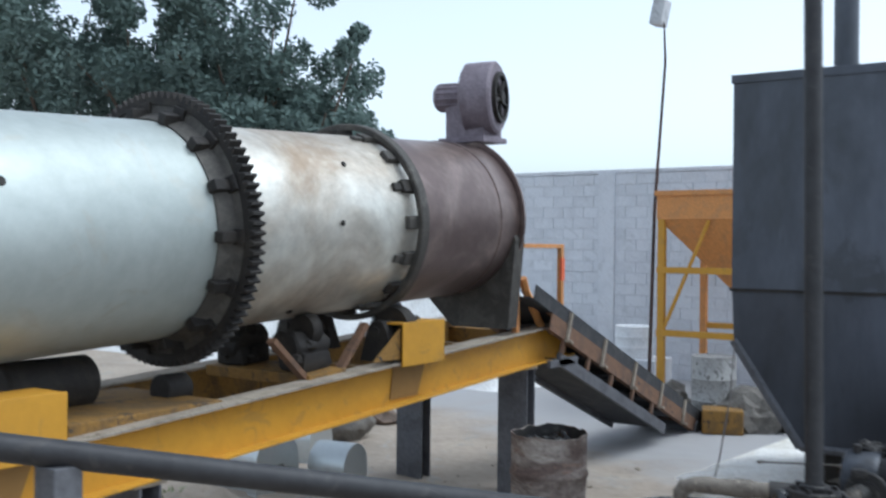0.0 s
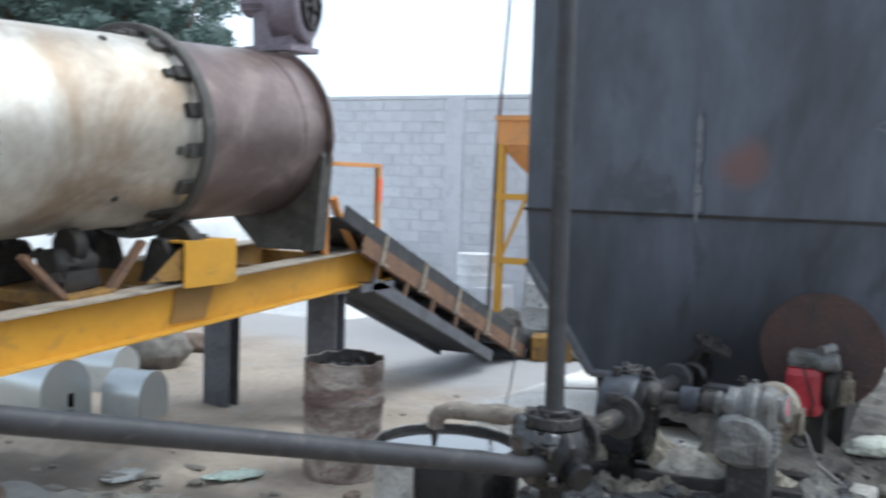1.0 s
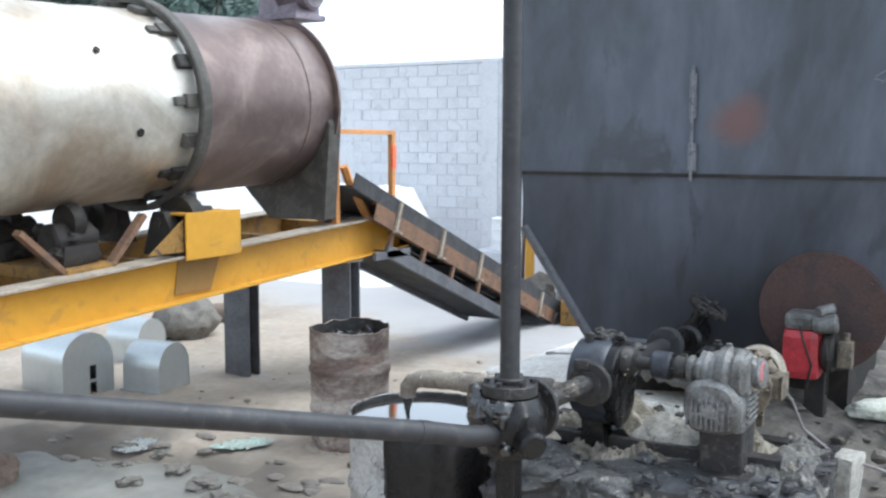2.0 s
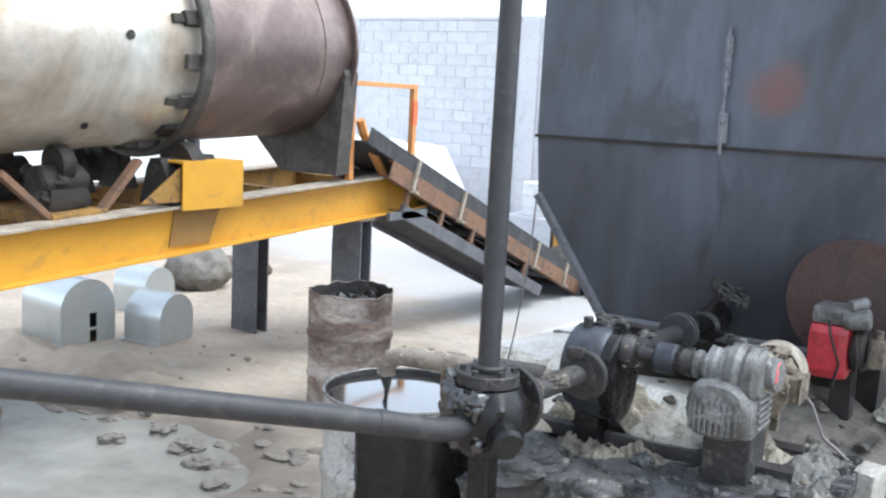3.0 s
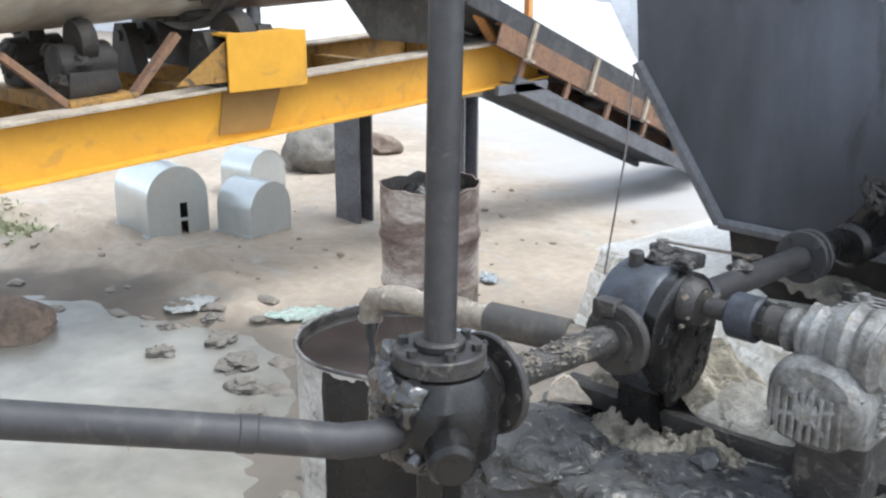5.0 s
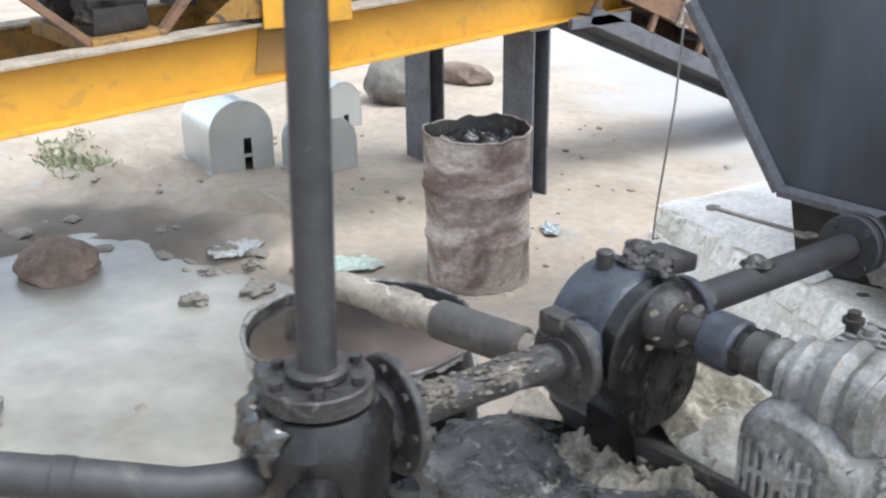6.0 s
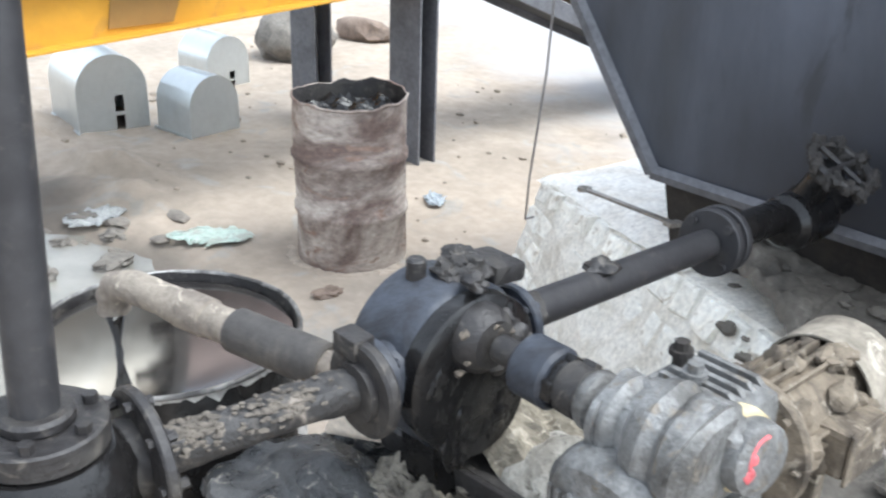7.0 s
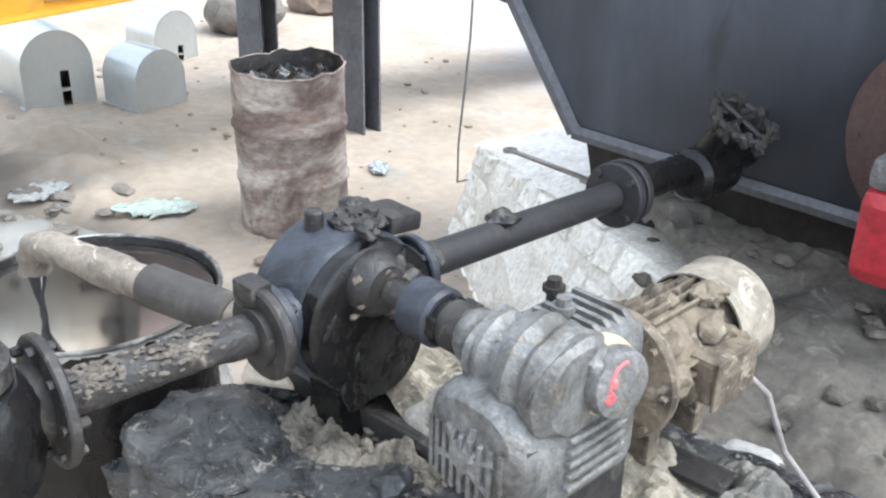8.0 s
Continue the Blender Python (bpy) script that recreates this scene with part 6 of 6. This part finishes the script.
# ---------------- barrels ----------------
def open_barrel(name, label, m, r, h, material, level, dents, seed):
    t = thing(name, label, "barrel", m)
    bm = B()
    prof = [(r * 0.99, 0.0), (r, 0.012)]
    for z in (0.33, 0.66):
        prof += [(r, h * z - 0.03), (r + 0.012, h * z - 0.012), (r + 0.012, h * z + 0.012), (r, h * z + 0.03)]
    prof += [(r, h * 0.85), (r, h - 0.012), (r + 0.008, h - 0.004), (r + 0.005, h + 0.004), (r - 0.003, h + 0.002)]
    inner = [(r - 0.003, h + 0.002), (r - 0.007, h - 0.02), (r - 0.01, h * 0.5), (r - 0.01, 0.02), (0, 0.02)]
    liner = B()
    vs = spin(bm, prof, None, 48) + spin(liner, inner, None, 48)
    for v in vs:
        a = math.atan2(v.co.y, v.co.x)
        q = Vector((math.cos(a), math.sin(a), 0))
        k = dents * noise.fractal(Vector((2 * q.x, 2 * q.y, v.co.z * 2 + seed)), 1.0, 2.0, 3)
        v.co += q * k * 0.5
        if v.co.z > h * 0.9:
            v.co.z += dents * 1.6 * noise.fractal(Vector((1.8 * q.x, 1.8 * q.y, seed + 4)), 1.0, 2.0, 3)
    part("shell", bm, material, t, smooth=True)
    part("inside", liner, TARPIPE, t, "tar-blackened inside", True)
    if level:
        bm = B()
        spin(bm, [(0, level), (r - 0.015, level)], None, 48)
        part("bitumen_fill", bm, BITUMEN, t, "shiny black liquid bitumen")
    return t


filled = open_barrel("bitumen_barrel", "open grey barrel filled with liquid bitumen, streaked with tar", pose(0.73, 4.46, -0.02), 0.338, 0.975, BARRELGREY, 0.952, 0.004, 3)
bm = B()
cols = []
for k in range(31):
    a0 = radians(-88 + 4.2 * k)
    low = 0.02 + 0.25 * abs(noise.noise(Vector((k * 0.9, 1.3, 0)))) + (0.3 if k in (0, 30) else 0)
    col = []
    for j in range(9):
        z = 0.962 + (low - 0.962) * j / 8
        rr = 0.344 + 0.010 * noise.noise(Vector((k * 0.6, j * 0.4, 3))) + (0.012 if 0 < k < 30 and 0 < j < 8 else -0.008)
        col.append(bm.verts.new((rr * math.cos(a0), rr * math.sin(a0), z)))
    cols.append(col)
for p, q in zip(cols, cols[1:]):
    for j in range(8):
        bm.faces.new((p[j], q[j], q[j + 1], p[j + 1]))
part("tar_coat", bm, TAR, filled, "thick black coat of run-down tar", True)

bm = B()
tube(bm, [(0.341 * math.cos(2 * math.pi * k / 48), 0.341 * math.sin(2 * math.pi * k / 48), 0.975 + 0.004 * noise.noise(Vector((k * 0.3, 0, 0)))) for k in range(49)], 0.007, 8)
part("rolled_rim", bm, mat("tar_smeared_rim", (0.045, 0.042, 0.04), (0.30, 0.29, 0.275), 6, 0.5, 0.2, rough2=0.4, spots=0.55), filled, "worn rolled rim smeared with tar", True)

rusty = open_barrel("rusty_barrel", "rusty whitewashed open steel barrel with a torn rim", pose(-1.10, 6.41, -0.01), 0.288, 0.885, BARRELRUST, 0, 0.022, 1)
bm = B()
bmesh.ops.create_grid(bm, x_segments=24, y_segments=24, size=0.265)
bmesh.ops.delete(bm, geom=[v for v in bm.verts if math.hypot(v.co.x, v.co.y) > 0.272], context="VERTS")
for v in bm.verts:
    v.co.z = 0.80 + 0.09 * noise.fractal(v.co * 8, 1.0, 2.0, 4)
part("tar_fill", bm, TAR, rusty, "lumpy dried tar filling")
bm = B()
for k in range(16):
    a = radians(-140 + 10 * k)
    rr = random.Random(k + 3)
    lump(bm, (0.30 * math.cos(a), 0.30 * math.sin(a), 0.0), (0.05, 0.05, 0.02), k, 2, 0.5)
tagged(part("spilled_dirt", bm, SAND, rusty, "crumbled dirt at its foot"), kind="stuff")

bm = B()
tube(bm, [(0, 0, 0.0), (0.0, 0, -0.03), (0.004, 0.001, -0.08), (0.0, 0.002, -0.11), (-0.002, 0, -0.14)], [0.034, 0.024, 0.012, 0.008, 0.011], 14)
for v in bm.verts:
    v.co.x *= 1 + 0.25 * noise.noise(Vector((v.co.x * 90, v.co.y * 90, 1)))
    v.co.y *= 1 + 0.25 * noise.noise(Vector((v.co.x * 90, v.co.y * 90, 5)))
stream = solo("bitumen_stream", bm, BITUMEN, "black stream of bitumen falling from the spout", "stream", pose(0.74, 4.326, 1.068), smooth=True)


# ---------------- arched sheet covers ----------------
def arched_cover(x, y, w, h, depth, turn, slot, seed):
    t = thing("sheet_cover", "arched galvanised sheet cover with a slot, standing on the sand", "sheet cover", pose(x, y, -0.005, 0, 0, turn), "arched covers on the sand")
    r = w / 2
    pts = [(-r, 0), (-r, h - r)] + [(-r * math.cos(a), h - r + r * math.sin(a)) for a in np.linspace(0, math.pi, 17)[1:-1]] + [(r, h - r), (r, 0)]
    th = 0.006
    bm = B()
    inner = [(px * (1 - th / r), max(0, pz - (th if pz > 0 else 0))) for px, pz in pts]
    rows = []
    for d in (0.0, -depth):
        rows.append(([bm.verts.new((d, px, pz)) for px, pz in pts], [bm.verts.new((d, px, pz)) for px, pz in inner]))
    k = len(pts)
    for i in range(k - 1):
        bm.faces.new((rows[0][0][i], rows[0][0][i + 1], rows[1][0][i + 1], rows[1][0][i]))
        bm.faces.new((rows[0][1][i], rows[1][1][i], rows[1][1][i + 1], rows[0][1][i + 1]))
        for q in rows:
            bm.faces.new((q[0][i], q[1][i], q[1][i + 1], q[0][i + 1]))
    part("wrapper", bm, GALV, t, smooth=True)
    for d in (-0.008, -depth + 0.006):
        bm = B()
        f = [(px * 0.985, pz * 0.99) for px, pz in pts]
        if d > -0.1 and slot:
            s0 = r * 0.14
            cut = [(s0 * 2.2, 0), (s0 * 2.2, slot), (s0 * 0.4, slot), (s0 * 0.4, 0)]
            outline = f + cut
        else:
            outline = f
        prism(bm, outline, 0.005, Matrix(((0, 0, 1, d), (1, 0, 0, 0), (0, 1, 0, 0), (0, 0, 0, 1))))
        part("end_plate", bm, GALV, t)
    if slot:
        bm = B()
        box(bm, (-0.02, r * 0.06, slot * 0.42), (-0.006, r * 0.31, slot * 0.52), 0)
        part("slot_bar", bm, GALV, t)
    bm = B()
    box(bm, (-depth - 0.03, -r - 0.012, 0.0), (0.012, -r - 0.001, 0.02), 0.002)
    part("hem", bm, GALV, t)


arched_cover(-3.92, 6.375, 0.52, 0.56, 0.62, -5, 0.26, 1)
arched_cover(-3.43, 6.92, 0.43, 0.43, 0.40, 8, 0.0, 2)
arched_cover(-4.50, 7.66, 0.42, 0.44, 0.42, 6, 0.14, 3)

bm = B()
lump(bm, (0, 0, 0.16), (0.38, 0.36, 0.3), 8, 4, 0.25, -0.5)
solo("hardened_sand", bm, MUDLUMP, "pale grey heap of hardened sand behind the covers", "heap", pose(-5.15, 8.75, 0), smooth=True)
bm = B()
lump(bm, (0, 0, 0.08), (0.32, 0.16, 0.14), 4, 3, 0.3)
solo("brown_sack", bm, ROCK, "brown rounded sack lying on the sand", "sack", pose(-5.45, 9.8, 0, 0, 0, 20), smooth=True)

# ---------------- rocks, mud lumps, litter ----------------
for k, (x, y, z, s, q, mt) in enumerate(((-2.95, 4.62, -0.06, 0.31, 0.13, ROCK), (-1.94, 5.05, -0.07, 0.085, 0.05, MUDLUMP), (-2.3, 5.3, -0.07, 0.06, 0.025, MUDLUMP), (-1.85, 5.4, -0.06, 0.11, 0.035, MUDLUMP), (-1.5, 5.28, -0.06, 0.13, 0.04, MUDLUMP), (-1.2, 5.12, -0.06, 0.10, 0.04, MUDLUMP), (-2.5, 5.5, -0.03, 0.10, 0.03, MUDLUMP), (-2.15, 5.55, -0.04, 0.09, 0.035, MUDLUMP), (-0.9, 4.95, -0.06, 0.09, 0.03, MUDLUMP), (-1.35, 3.75, -0.06, 0.12, 0.06, MUDLUMP), (-1.1, 3.6, -0.06, 0.09, 0.05, MUDLUMP), (-1.55, 3.6, -0.06, 0.07, 0.04, MUDLUMP), (-0.75, 6.0, 0.0, 0.07, 0.03, ROCK), (-0.35, 5.9, 0.0, 0.05, 0.03, ROCK))):
    bm = B()
    lump(bm, (0, 0, q * 0.3), (s, s * 0.75, q), k + 200, 4, 0.2 if s > 0.2 else 0.55)
    label = "brown rounded rock lying in the puddle" if mt is ROCK and s > 0.2 else "grey mud lump at the puddle's edge"
    solo("rock" if mt is ROCK else "mud_lump", bm, mt, label, "rock" if mt is ROCK else "mud lump", pose(x, y, z, 0, 0, 37 * k), "lumps round the puddle", smooth=True)


def crumpled(x, y, z, w, d, mt, label, seed, name="plastic_litter"):
    bm = B()
    bmesh.ops.create_grid(bm, x_segments=16, y_segments=12, size=1.0)
    for v in bm.verts:
        a, b = v.co.x, v.co.y
        e = max(abs(a), abs(b)) ** 3
        p = Vector((a * 2.3, b * 2.3, seed * 3.7))
        v.co = ((a + 0.4 * e * noise.noise(p) + 0.5 * e * noise.noise(p * 2.6)) * w * (1 - 0.25 * b * b), (b + 0.55 * e * noise.noise(p + Vector((7, 3, 0))) + 0.9 * e * noise.noise(p * 2.6 + Vector((1, 9, 0)))) * d * (1 - 0.3 * a * a), 0.012 + 0.028 * abs(noise.fractal(Vector((a * 2.5, b * 2.5, seed + 3)), 1.0, 2.0, 4)))
    r = bmesh.ops.solidify(bm, geom=bm.faces[:], thickness=0.003)
    solo(name, bm, mt, label, "litter", pose(x, y, max(ground_z(x, y), -0.06) + 0.006, 0, 0, seed * 50))


crumpled(-1.71, 5.91, -0.02, 0.21, 0.11, GREENPLASTIC, "crumpled mint green plastic sheet on wet sand", 1)
crumpled(-2.42, 5.55, -0.03, 0.19, 0.11, mat("pale_blue_sheet", (0.34, 0.35, 0.34), None, 8, 0.5), "torn pale plastic sheet on wet mud", 2)
crumpled(-1.38, 7.25, 0.01, 0.11, 0.06, mat("blue_sheet", (0.36, 0.40, 0.43), None, 8, 0.5), "scrap of pale blue plastic on sand", 3)
crumpled(-0.62, 8.55, 0.01, 0.14, 0.05, WHITE, "scrap of white paper on the ground", 4, "paper_litter")
rng = random.Random(17)
verts, faces = [], []
for k in range(900):
    a, r = rng.uniform(0, 6.283), rng.uniform(0, 1)
    x, y = -4.95 + 0.75 * r * math.cos(a), 5.42 + 0.26 * r * math.sin(a)
    u = Vector((rng.gauss(0, 0.9), rng.gauss(0, 0.9), 0.6)).normalized()
    w = u.orthogonal().normalized()
    L, c = rng.uniform(0.03, 0.09), Vector((x, y, ground_z(x, y) - 0.005))
    i = len(verts)
    verts += [c, c + u * L * 0.5 + w * L * 0.14, c + u * L, c + u * L * 0.5 - w * L * 0.14]
    faces.append((i, i + 1, i + 2, i + 3))
me = bpy.data.meshes.new("weed_patch")
me.from_pydata(verts, [], faces)
me.materials.append(mat("dusty_weed", (0.30, 0.33, 0.20), (0.35, 0.34, 0.25), 9, 0.9, bump=0.0))
tagged(new("weed_patch", me), "dusty pale green weeds low on the sand", "weeds", kind="stuff")

bm = B()
tube(bm, [(0.40, 6.225, 1.66), (0.37, 6.24, 1.3), (0.28, 6.28, 0.83), (0.2, 6.36, 0.62), (0.12, 6.5, 0.57)], 0.005, 6)
solo("hanging_wire", bm, WIRE, "thin grey wire hanging from the conveyor to the ground", "wire", smooth=True)

t = thing("sack", "white sack with green print lying on the bank", "sack", pose(2.5, 6.42, 0.72, 0, 0, 25))
bm = B()
lump(bm, (0, 0, 0.03), (0.17, 0.085, 0.06), 12, 4, 0.25)
part("bag", bm, mat("dirty_woven_sack", (0.58, 0.58, 0.50), (0.42, 0.44, 0.34), 14, 0.8), t, smooth=True)
bm = B()
lump(bm, (0.18, 0.0, 0.03), (0.05, 0.03, 0.03), 4, 3, 0.3)
part("tied_neck", bm, mat("green_print", (0.22, 0.36, 0.20), None, 14, 0.8), t, smooth=True)

# clods of wet mud round the puddle, too many to count
rng = random.Random(21)
bm = B()
made = 0
while made < 110:
    x, y = rng.uniform(-3.8, 0.2), rng.uniform(3.0, 6.3)
    d = puddle_depth(x, y)
    if -0.12 < d < 0.4 and noise.noise(Vector((x * 1.6, y * 1.6, 6))) > -0.1:
        s = rng.uniform(0.02, 0.075)
        lump(bm, (x, y, ground_z(x, y) + s * 0.1 if d > 0.1 else -0.066), (s * 1.3, s * rng.uniform(0.6, 1.0), s * 0.3), made, 2, 0.35)
        made += 1
solo("mud_clods", bm, mat("wet_mud", (0.19, 0.168, 0.142), (0.14, 0.123, 0.105), 8, 0.6, 0.0, c=(0.22, 0.195, 0.165), fine=40, bump=0.5), "wet brown mud clods along the puddle's shore", "mud", kind="stuff", smooth=True)

# small stones and crumbs strewn over the sand
rng = random.Random(58)
bm = B()
made = 0
while made < 120:
    x, y = rng.uniform(-5.8, 0.6), rng.uniform(4.8, 9.5)
    if puddle_depth(x, y) > 0.3 and noise.noise(Vector((x * 0.9, y * 0.9, 8))) > -0.15:
        q = rng.choice((0.008, 0.011, 0.014, 0.02, 0.03))
        lump(bm, (x, y, ground_z(x, y) + q * 0.2), (q * 1.2, q, q * 0.7), made + 600, 1, 0.4)
        made += 1
solo("grit", bm, mat("sand_crumb", (0.30, 0.255, 0.205), (0.22, 0.19, 0.155), 6, 0.95), "small stones and crumbs strewn on the sand", "grit", kind="stuff", smooth=True)

# earth mound with weeds beside the tank
bm = B()
lump(bm, (0, 0, 0), (1.5, 1.6, 0.85), 7, 5, 0.2)
solo("earth_mound", bm, MUDTOP, "mound of dark earth beside the tank", "mound", pose(3.9, 11.3, 0.25), kind="stuff", smooth=True)
rng = random.Random(4)
verts, faces = [], []
for k in range(1500):
    a, r = rng.uniform(0, 6.283), rng.uniform(0, 1) ** 0.5
    x, y = 3.7 + 1.3 * r * math.cos(a), 11.1 + 1.3 * r * math.sin(a)
    z = 0.95 + 0.35 * (1 - r)
    u = Vector((rng.gauss(0, 0.6), rng.gauss(0, 0.6), 1)).normalized()
    w = u.orthogonal().normalized()
    L, c = rng.uniform(0.05, 0.16), Vector((x, y, z + rng.uniform(-0.05, 0.12)))
    i = len(verts)
    verts += [c, c + u * L * 0.5 + w * L * 0.22, c + u * L, c + u * L * 0.5 - w * L * 0.22]
    faces.append((i, i + 1, i + 2, i + 3))
me = bpy.data.meshes.new("weeds")
me.from_pydata(verts, [], faces)
me.materials.append(WEED)
tagged(new("weeds", me), "low green weeds growing on the earth mound", "weeds", kind="stuff")


# ---------------- things that move ----------------
def motions():
    base = DRUM
    walk(dryer, [(0.25 * k, base @ Matrix.Rotation(1.36 * 0.25 * k, 4, "Y")) for k in range(33)])
    walk(coupling, [(0.1 * k, Matrix.Translation(SHAFT) @ Matrix.Rotation(0.62 * k, 4, "X")) for k in range(81)])
    walk(stream, [(0.2 * k, pose(0.74 + 0.002 * math.sin(2.1 * k), 4.326 + 0.002 * math.sin(1.3 * k), 1.068, 0, 0.8 * math.sin(1.7 * k), 25 * k)) for k in range(41)])


motions()
